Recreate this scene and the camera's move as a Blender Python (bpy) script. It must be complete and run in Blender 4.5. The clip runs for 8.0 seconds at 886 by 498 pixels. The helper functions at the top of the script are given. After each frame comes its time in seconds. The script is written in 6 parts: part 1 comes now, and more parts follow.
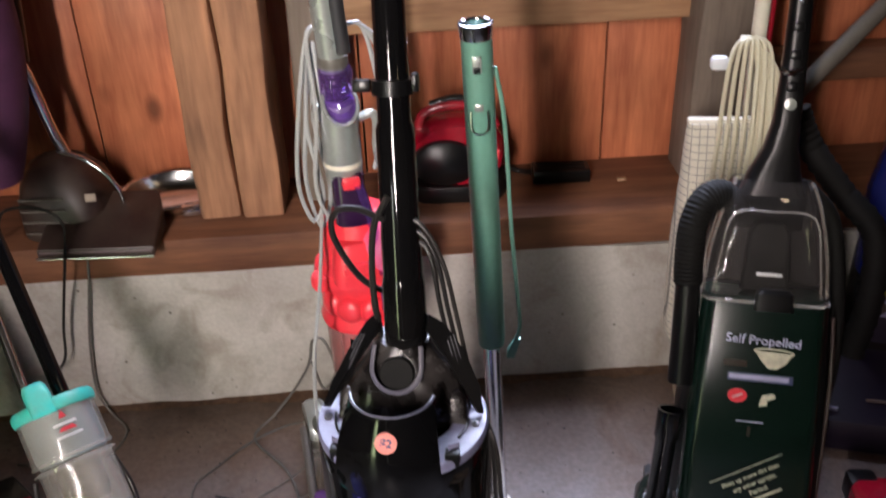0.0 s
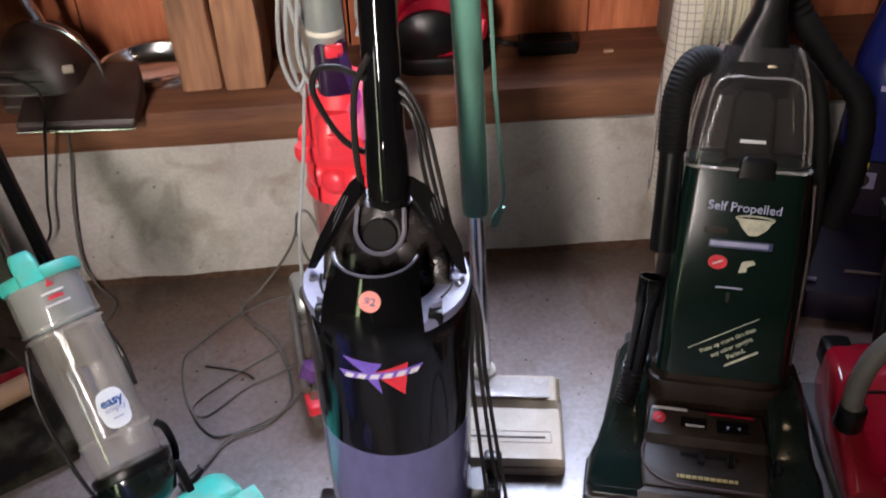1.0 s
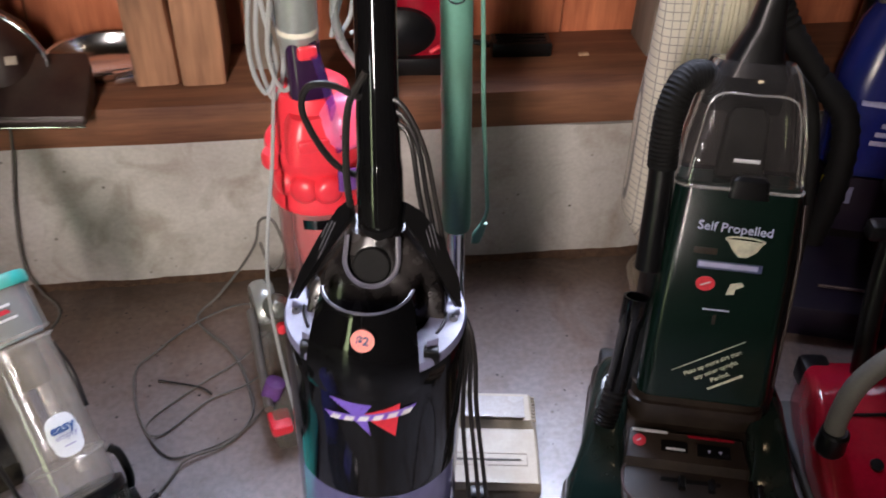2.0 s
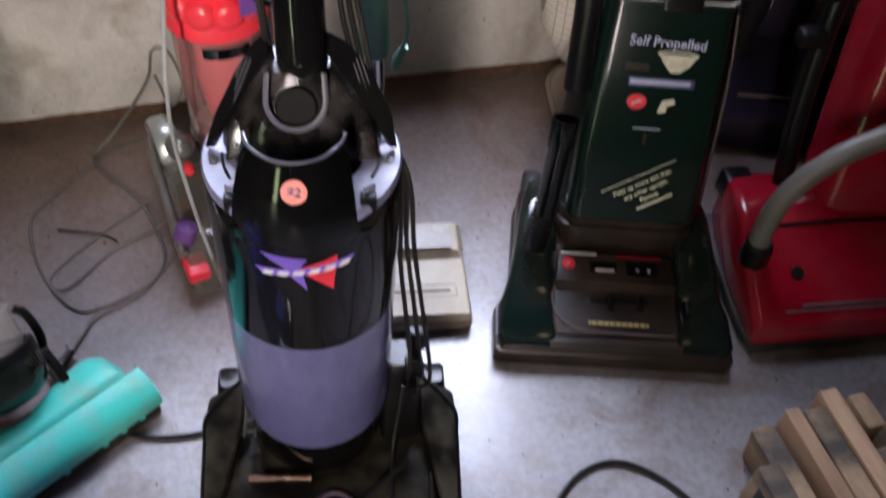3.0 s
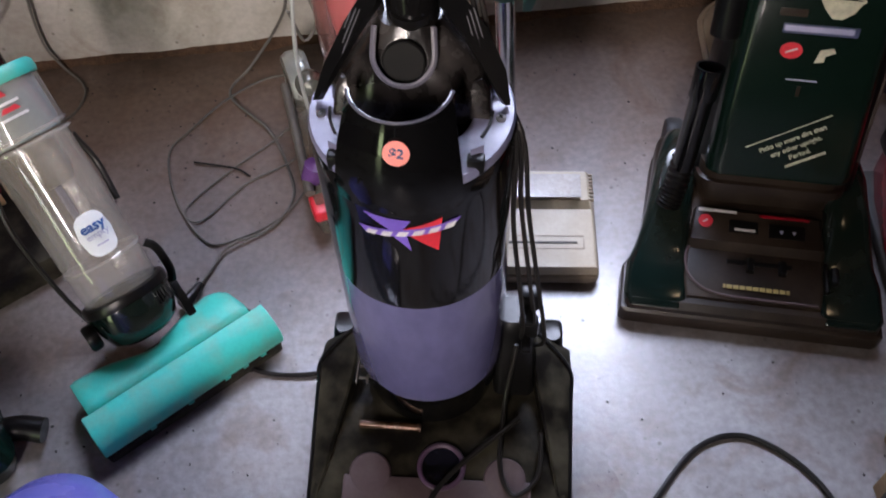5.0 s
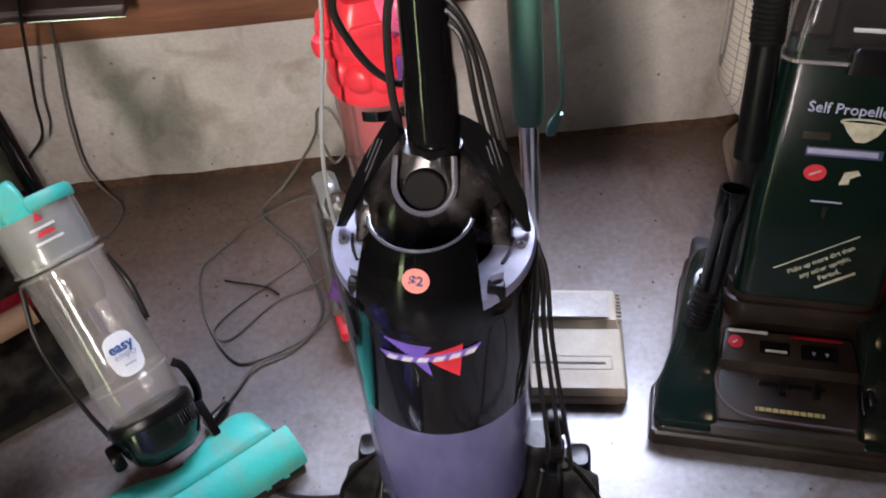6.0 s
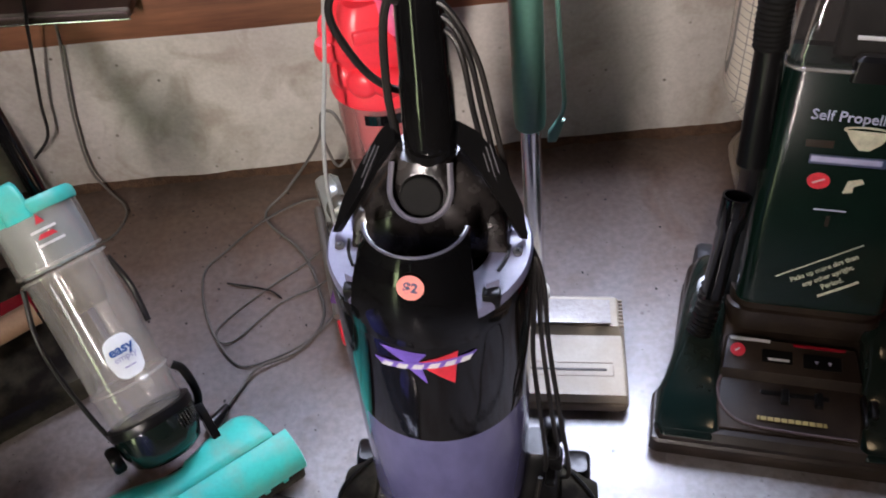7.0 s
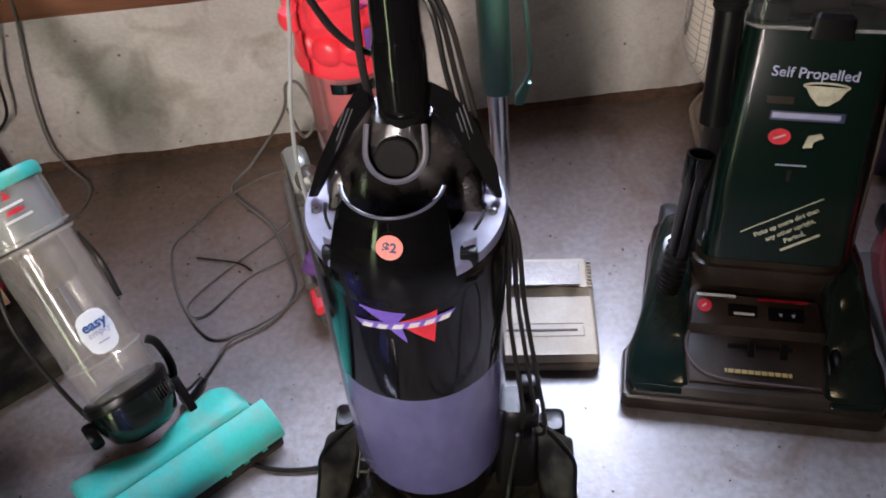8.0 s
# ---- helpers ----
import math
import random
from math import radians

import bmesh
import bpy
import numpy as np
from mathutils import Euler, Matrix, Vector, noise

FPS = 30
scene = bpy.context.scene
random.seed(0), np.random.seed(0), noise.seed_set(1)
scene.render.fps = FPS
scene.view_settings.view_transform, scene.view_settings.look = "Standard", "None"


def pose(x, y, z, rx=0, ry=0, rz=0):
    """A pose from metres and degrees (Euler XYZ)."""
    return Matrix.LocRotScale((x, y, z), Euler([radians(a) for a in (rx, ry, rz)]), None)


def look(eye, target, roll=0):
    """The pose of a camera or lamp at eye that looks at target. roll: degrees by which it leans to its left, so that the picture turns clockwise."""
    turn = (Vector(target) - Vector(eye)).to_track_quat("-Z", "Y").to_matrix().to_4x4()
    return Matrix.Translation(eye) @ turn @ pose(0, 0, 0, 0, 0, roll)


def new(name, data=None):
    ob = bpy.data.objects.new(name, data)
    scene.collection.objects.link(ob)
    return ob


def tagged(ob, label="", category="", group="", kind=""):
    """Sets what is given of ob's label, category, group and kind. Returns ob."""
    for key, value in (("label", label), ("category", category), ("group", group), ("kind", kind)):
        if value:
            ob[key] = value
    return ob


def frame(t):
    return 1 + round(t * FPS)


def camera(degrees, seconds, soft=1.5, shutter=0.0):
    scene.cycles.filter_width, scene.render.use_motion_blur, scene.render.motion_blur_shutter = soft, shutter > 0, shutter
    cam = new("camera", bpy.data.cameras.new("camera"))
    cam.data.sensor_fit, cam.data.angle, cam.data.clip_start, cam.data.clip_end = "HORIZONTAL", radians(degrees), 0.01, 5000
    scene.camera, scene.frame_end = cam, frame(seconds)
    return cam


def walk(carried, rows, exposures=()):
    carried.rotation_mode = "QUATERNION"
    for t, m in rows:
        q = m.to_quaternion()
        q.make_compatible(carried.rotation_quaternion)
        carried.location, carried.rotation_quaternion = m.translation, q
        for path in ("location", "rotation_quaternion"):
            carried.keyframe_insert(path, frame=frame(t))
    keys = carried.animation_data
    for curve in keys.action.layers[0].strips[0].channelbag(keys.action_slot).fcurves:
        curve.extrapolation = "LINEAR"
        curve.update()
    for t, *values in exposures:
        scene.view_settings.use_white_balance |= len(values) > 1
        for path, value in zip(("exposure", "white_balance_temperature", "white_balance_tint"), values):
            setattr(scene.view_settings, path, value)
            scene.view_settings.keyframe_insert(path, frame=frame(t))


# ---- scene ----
cam = camera(50.1, 8.0, soft=1.8, shutter=0.5)
PATH = [
    (0, (-0.408, -1.626, 1.296), (-0.291, 0.091, 0.276), -1.9),
    (0.5, (-0.41, -1.633, 1.281), (-0.254, 0.014, 0.157), -1.4),
    (1, (-0.405, -1.644, 1.271), (-0.279, -0.059, 0.056), -1.7),
    (1.2, (-0.402, -1.643, 1.269), (-0.290, -0.072, 0.034), -1.6),
    (2.3, (-0.491, -1.507, 1.264), (-0.117, 0.001, 0.008), 3.8),
    (2.5, (-0.503, -1.496, 1.249), (-0.069, -0.069, -0.083), 4.6),
    (3, (-0.485, -1.461, 1.234), (-0.053, -0.234, -0.286), 6.1),
    (3.5, (-0.458, -1.432, 1.216), (-0.159, -0.394, -0.467), 4.1),
    (4, (-0.435, -1.424, 1.218), (-0.248, -0.39, -0.484), 0.4),
    (4.2, (-0.432, -1.423, 1.220), (-0.273, -0.356, -0.465), -0.8),
    (5.3, (-0.430, -1.409, 1.229), (-0.350, -0.209, -0.370), -3.1),
    (5.5, (-0.428, -1.409, 1.232), (-0.356, -0.167, -0.334), -3.4),
    (6, (-0.416, -1.402, 1.235), (-0.37, -0.056, -0.244), -4.8),
    (6.5, (-0.405, -1.39, 1.236), (-0.398, -0.032, -0.232), -5.7),
    (7, (-0.402, -1.398, 1.235), (-0.378, -0.047, -0.24), -5.0),
    (7.5, (-0.418, -1.408, 1.235), (-0.343, -0.095, -0.272), -3.4),
    (8, (-0.419, -1.415, 1.235), (-0.318, -0.111, -0.278), -4.2),
]
walk(cam, [(t, look(eye, target, roll)) for t, eye, target, roll in PATH],
     [(0, 0.0), (1, -0.03), (2.5, 0.0), (3, -0.12), (3.5, -0.3), (4, -0.28), (5.5, -0.1), (6.5, 0.0), (8, -0.05)])

# ---- light ----
world = bpy.data.worlds.new("sky")
scene.world = world
world.use_nodes = True
wn = world.node_tree.nodes
sky = wn.new("ShaderNodeTexSky")
sky.sky_type = "NISHITA"
sky.sun_disc = False
sky.sun_elevation, sky.sun_rotation = radians(42), radians(250)
world.node_tree.links.new(sky.outputs[0], wn["Background"].inputs[0])
wn["Background"].inputs[1].default_value = 0.05


def area(name, m, w, h, watts, colour, spread=180):
    data = bpy.data.lights.new(name, "AREA")
    data.spread = radians(spread)
    data.shape, data.size, data.size_y, data.energy, data.color = "RECTANGLE", w, h, watts, colour
    ob = new(name, data)
    ob.matrix_world = m
    return ob


# daylight in the high window over the sill, and an added lamp in an unseen gap beside the open door behind the walk
area("window_light", look((-0.16, 0.17, 1.40), (-0.33, -0.90, 0.0)), 1.10, 0.52, 10.5, (0.70, 0.76, 1.0), 58)
area("front_left_light", look((-1.20, -2.93, 1.70), (-0.38, 0.1, 0.72)), 0.12, 1.35, 12.5, (1.0, 0.88, 0.84), 52)


def bulb_light(x, y, z, watts):
    data = bpy.data.lights.new("bulb_light", "POINT")
    data.energy, data.color, data.shadow_soft_size = watts, (1.0, 0.72, 0.45), 0.05
    new("bulb_light", data).location = (x, y, z)


bulb_light(0.3, -1.5, 2.15, 2.0)
bulb_light(1.3, -2.6, 2.15, 1.0)

# ---- materials ----


def mat(name, base, rough=0.5, metal=0.0, var=0.15, scale=25.0, bump=0.0, bscale=150.0, dust=0.0, dust_colour=(0.30, 0.26, 0.21), coat=0.0, stretch=(1, 1, 1), dscale=9.0, spread=0.0, spec=0.5):
    m = bpy.data.materials.new(name)
    m.use_nodes = True
    n, l = m.node_tree.nodes, m.node_tree.links
    p = n["Principled BSDF"]
    p.inputs["Specular IOR Level"].default_value = spec
    co = n.new("ShaderNodeTexCoord")
    mp = n.new("ShaderNodeMapping")
    mp.inputs["Scale"].default_value = stretch
    info = n.new("ShaderNodeObjectInfo")
    add = n.new("ShaderNodeVectorMath")
    l.new(co.outputs["Object"], add.inputs[0])
    mul = n.new("ShaderNodeVectorMath")
    mul.operation = "SCALE"
    mul.inputs[0].default_value = (7.0, 5.0, 3.0)
    l.new(info.outputs["Random"], mul.inputs["Scale"])
    l.new(mul.outputs[0], add.inputs[1])
    l.new(add.outputs[0], mp.inputs[0])

    def noi(sc, det=4.0):
        t = n.new("ShaderNodeTexNoise")
        t.inputs["Scale"].default_value, t.inputs["Detail"].default_value = sc, det
        l.new(mp.outputs[0], t.inputs["Vector"])
        return t
    big, small = noi(scale), noi(scale * 7, 6)
    mix = n.new("ShaderNodeMix")
    mix.data_type = "RGBA"
    mix.inputs["A"].default_value = (*[c * (1 - var) for c in base], 1)
    mix.inputs["B"].default_value = (*[min(1, c * (1 + var)) for c in base], 1)
    av = n.new("ShaderNodeMath")
    av.operation = "MULTIPLY_ADD"
    av.inputs[1].default_value = 0.45
    l.new(small.outputs["Fac"], av.inputs[0])
    hb = n.new("ShaderNodeMath")
    hb.operation = "MULTIPLY"
    hb.inputs[1].default_value = 0.55
    l.new(big.outputs["Fac"], hb.inputs[0])
    l.new(hb.outputs[0], av.inputs[2])
    ramp = n.new("ShaderNodeMapRange")
    ramp.inputs["From Min"].default_value, ramp.inputs["From Max"].default_value = 0.32, 0.68
    l.new(av.outputs[0], ramp.inputs["Value"])
    l.new(ramp.outputs[0], mix.inputs["Factor"])
    colour = mix.outputs["Result"]
    if spread:
        hs = n.new("ShaderNodeHueSaturation")
        mr = n.new("ShaderNodeMapRange")
        mr.inputs["To Min"].default_value, mr.inputs["To Max"].default_value = 1 - spread, 1 + spread
        l.new(info.outputs["Random"], mr.inputs["Value"])
        l.new(mr.outputs[0], hs.inputs["Value"])
        l.new(colour, hs.inputs["Color"])
        colour = hs.outputs["Color"]
    p.inputs["Roughness"].default_value = rough
    if dust:
        dn = noi(dscale, 8)
        dr = n.new("ShaderNodeMapRange")
        dr.inputs["From Min"].default_value, dr.inputs["From Max"].default_value = 0.42, 0.75
        dr.inputs["To Max"].default_value = dust
        l.new(dn.outputs["Fac"], dr.inputs["Value"])
        dm = n.new("ShaderNodeMix")
        dm.data_type = "RGBA"
        dm.inputs["B"].default_value = (*dust_colour, 1)
        l.new(colour, dm.inputs["A"])
        l.new(dr.outputs[0], dm.inputs["Factor"])
        colour = dm.outputs["Result"]
        rr = n.new("ShaderNodeMapRange")
        rr.inputs["To Min"].default_value, rr.inputs["To Max"].default_value = rough, min(1.0, rough + 0.5)
        l.new(dr.outputs[0], rr.inputs["Value"])
        l.new(rr.outputs[0], p.inputs["Roughness"])
    l.new(colour, p.inputs["Base Color"])
    p.inputs["Metallic"].default_value = metal
    p.inputs["Coat Weight"].default_value = coat
    if bump:
        b = n.new("ShaderNodeBump")
        b.inputs["Strength"].default_value, b.inputs["Distance"].default_value = bump, 0.004
        bn = noi(bscale, 5)
        l.new(bn.outputs["Fac"], b.inputs["Height"])
        l.new(b.outputs[0], p.inputs["Normal"])
    return m


def clear(name, tint, haze=0.15, haze_colour=(0.5, 0.48, 0.45), rough=0.08, hscale=14.0):
    """Thin clear plastic: tinted, glossy by Fresnel, with a film of dust."""
    m = bpy.data.materials.new(name)
    m.use_nodes = True
    n, l = m.node_tree.nodes, m.node_tree.links
    n.remove(n["Principled BSDF"])
    tr, gl, df = n.new("ShaderNodeBsdfTransparent"), n.new("ShaderNodeBsdfGlossy"), n.new("ShaderNodeBsdfDiffuse")
    tr.inputs[0].default_value = (*tint, 1)
    gl.inputs["Roughness"].default_value = rough
    df.inputs[0].default_value = (*haze_colour, 1)
    lw, pw, fr = n.new("ShaderNodeLayerWeight"), n.new("ShaderNodeMath"), n.new("ShaderNodeMath")
    pw.operation, fr.operation = "POWER", "MULTIPLY_ADD"
    pw.inputs[1].default_value, fr.inputs[1].default_value, fr.inputs[2].default_value = 4.0, 0.85, 0.05
    lw.inputs["Blend"].default_value = 0.5
    l.new(lw.outputs["Facing"], pw.inputs[0])
    l.new(pw.outputs[0], fr.inputs[0])
    co, t = n.new("ShaderNodeTexCoord"), n.new("ShaderNodeTexNoise")
    t.inputs["Scale"].default_value, t.inputs["Detail"].default_value = hscale, 6
    l.new(co.outputs["Object"], t.inputs["Vector"])
    mr = n.new("ShaderNodeMapRange")
    mr.inputs["From Min"].default_value, mr.inputs["From Max"].default_value = 0.3, 0.7
    mr.inputs["To Min"].default_value, mr.inputs["To Max"].default_value = haze * 0.6, haze * 1.4
    l.new(t.outputs["Fac"], mr.inputs["Value"])
    a, b = n.new("ShaderNodeMixShader"), n.new("ShaderNodeMixShader")
    l.new(mr.outputs[0], a.inputs[0])
    l.new(tr.outputs[0], a.inputs[1])
    l.new(df.outputs[0], a.inputs[2])
    l.new(fr.outputs[0], b.inputs[0])
    l.new(a.outputs[0], b.inputs[1])
    l.new(gl.outputs[0], b.inputs[2])
    l.new(b.outputs[0], n["Material Output"].inputs[0])
    return m


BLACK = mat("black_gloss_plastic", (0.003, 0.003, 0.0035), 0.07, var=0.2, bump=0.02, dust=0.006)
BLACKM = mat("black_matt_plastic", (0.004, 0.004, 0.0045), 0.28, var=0.25, bump=0.08, dust=0.015, spec=0.3)
DUSTY = mat("dusty_black_plastic", (0.007, 0.006, 0.005), 0.29, var=0.35, bump=0.12, dust=0.32, dust_colour=(0.19, 0.17, 0.115), dscale=19, spec=0.16)
BROWNB = mat("brown_black_plastic", (0.017, 0.011, 0.008), 0.36, spec=0.4, var=0.3, bump=0.06, dust=0.26, dust_colour=(0.15, 0.105, 0.075), dscale=11)
MAROON = mat("maroon_grey_plastic", (0.085, 0.055, 0.062), 0.5, dust=0.2, dscale=20)
COPPER = mat("coppery_strip", (0.075, 0.036, 0.02), 0.22, metal=0.4, var=0.4, dust=0.3, dust_colour=(0.14, 0.09, 0.06), dscale=22)
PURPLE = mat("purple_bin_plastic", (0.125, 0.12, 0.255), 0.11, var=0.16, scale=6, dust=0.12, dust_colour=(0.20, 0.20, 0.30), dscale=9, stretch=(1.3, 1.3, 0.6))
DUSKV = mat("dusky_purple_plastic", (0.07, 0.03, 0.085), 0.35, dust=0.2)
DKVIOLET = mat("dark_purple_gloss", (0.022, 0.006, 0.032), 0.10, dust=0.06)
VIOLET = mat("violet_plastic", (0.14, 0.05, 0.24), 0.2, dust=0.1)
LILAC = mat("lilac_grey_plate", (0.18, 0.18, 0.285), 0.30, var=0.12, bump=0.05, dust=0.5, dust_colour=(0.10, 0.09, 0.10), dscale=30)
RIMG = mat("dim_lilac_rim", (0.10, 0.10, 0.14), 0.3, dust=0.3)
PLATE = mat("pale_name_plate", (0.40, 0.375, 0.35), 0.22, var=0.15, bump=0.25, dust=0.3)
CORDD = mat("dark_grey_cord", (0.105, 0.098, 0.09), 0.5, dust=0.3)
INK_S = mat("small_grey_print", (0.09, 0.09, 0.10), 0.5)
GRIT = mat("gritty_smoked_plastic", (0.007, 0.006, 0.006), 0.14, var=0.4, scale=60, bump=0.22, bscale=60, dust=0.42, dust_colour=(0.14, 0.125, 0.12), dscale=24)
DARKH = mat("dull_black_rubber", (0.005, 0.005, 0.005), 0.7, var=0.3, dust=0.02, spec=0.15)
SCREW = mat("steel_screw", (0.6, 0.6, 0.6), 0.3, metal=1.0)
CHROME = mat("worn_chrome", (0.72, 0.72, 0.74), 0.14, metal=1.0, var=0.06, dust=0.12)
DULL = mat("dull_silver_plastic", (0.16, 0.17, 0.15), 0.25, metal=0.5, dust=0.2)
SILVER = mat("silver_plastic", (0.44, 0.47, 0.44), 0.26, metal=0.6, var=0.08, dust=0.15)
GREEN = mat("dark_green_plastic", (0.004, 0.0115, 0.0085), 0.20, var=0.15, bump=0.03, spec=0.35)
GREENG = mat("green_black_gloss", (0.004, 0.0095, 0.008), 0.11, var=0.25, dust=0.05, dscale=12)
SAGE = mat("sage_green_enamel", (0.12, 0.28, 0.215), 0.33, var=0.08, bump=0.04, dust=0.12)
TEAL = mat("teal_plastic", (0.055, 0.56, 0.47), 0.34, var=0.08, bump=0.05, dust=0.42, dust_colour=(0.30, 0.27, 0.16), dscale=30)
RED = mat("bright_red_plastic", (0.78, 0.035, 0.055), 0.3, var=0.07, dust=0.05)
DKRED = mat("red_gloss_plastic", (0.25, 0.004, 0.015), 0.16, var=0.12, dust=0.07)
BEIGE = mat("yellowed_beige_plastic", (0.39, 0.335, 0.25), 0.42, var=0.1, bump=0.05, dust=0.4, dust_colour=(0.30, 0.24, 0.17), dscale=18)
BEIGED = mat("beige_brown_rim", (0.25, 0.20, 0.15), 0.5, dust=0.3)
BLUE = mat("deep_blue_plastic", (0.009, 0.016, 0.13), 0.22, var=0.15, dust=0.05)
INDIGO = mat("indigo_plastic", (0.007, 0.004, 0.014), 0.4, var=0.2, dust=0.04, spec=0.3)
PERI = mat("periwinkle_plastic", (0.13, 0.13, 0.46), 0.26, var=0.1, dust=0.1)
PLUM = mat("plum_cloth", (0.07, 0.018, 0.06), 0.75, var=0.2, bump=0.3, bscale=500)
BROWNM = mat("brown_enamel", (0.024, 0.012, 0.010), 0.45, var=0.25, dust=0.18, dust_colour=(0.20, 0.16, 0.12), dscale=12)
WHITEP = mat("cream_enamel", (0.72, 0.68, 0.56), 0.4, var=0.06, dust=0.15)
CORDW = mat("cream_cord", (0.62, 0.58, 0.42), 0.5, var=0.08)
CORDG = mat("grey_cord", (0.33, 0.34, 0.33), 0.45, var=0.1)
CORDB = mat("black_cord", (0.010, 0.009, 0.009), 0.4, var=0.2, dust=0.05, spec=0.35)
HOSE = mat("grey_hose", (0.11, 0.10, 0.085), 0.45, var=0.15, bump=0.2, dust=0.2)
RUBBER = mat("rubber", (0.018, 0.018, 0.02), 0.6, dust=0.3)
INK_W = mat("white_print", (0.62, 0.62, 0.62), 0.5)
INK_L = mat("lilac_print", (0.40, 0.40, 0.58), 0.5)
INK_C = mat("cream_print", (0.52, 0.50, 0.38), 0.5, var=0.3, scale=90)
INK_G = mat("gold_print", (0.45, 0.36, 0.14), 0.4)
INK_R = mat("red_print", (0.62, 0.03, 0.05), 0.4)
INK_V = mat("violet_print", (0.17, 0.10, 0.50), 0.4)
INK_Y = mat("yellow_print", (0.65, 0.55, 0.03), 0.5)
INK_B = mat("blue_print", (0.02, 0.09, 0.30), 0.5)
INK_D = mat("dark_print", (0.04, 0.05, 0.12), 0.5)
PAPER = mat("white_sticker", (0.78, 0.82, 0.84), 0.45, var=0.04)
PINK = mat("pink_sticker", (0.80, 0.24, 0.21), 0.6, var=0.05)
DOME = clear("smoky_clear_dome", (0.80, 0.76, 0.75), 0.035, (0.50, 0.47, 0.47), 0.04, 22)
BINC = clear("clear_bin", (0.86, 0.84, 0.82), 0.17, (0.72, 0.69, 0.64))
BIND = clear("dusty_pink_bin", (0.86, 0.52, 0.52), 0.24, (0.60, 0.36, 0.35))
HEADC = clear("dusty_clear_head", (0.6, 0.56, 0.48), 0.3, (0.34, 0.31, 0.26))
MAGENTA = clear("magenta_clear", (0.90, 0.40, 0.70), 0.45, (0.95, 0.30, 0.55), 0.06)
VIOLETC = clear("violet_clear", (0.58, 0.40, 0.86), 0.07, (0.40, 0.22, 0.70), 0.04)
FILM = clear("grey_plastic_film", (0.55, 0.55, 0.62), 0.3, (0.20, 0.20, 0.25), 0.1, 30)


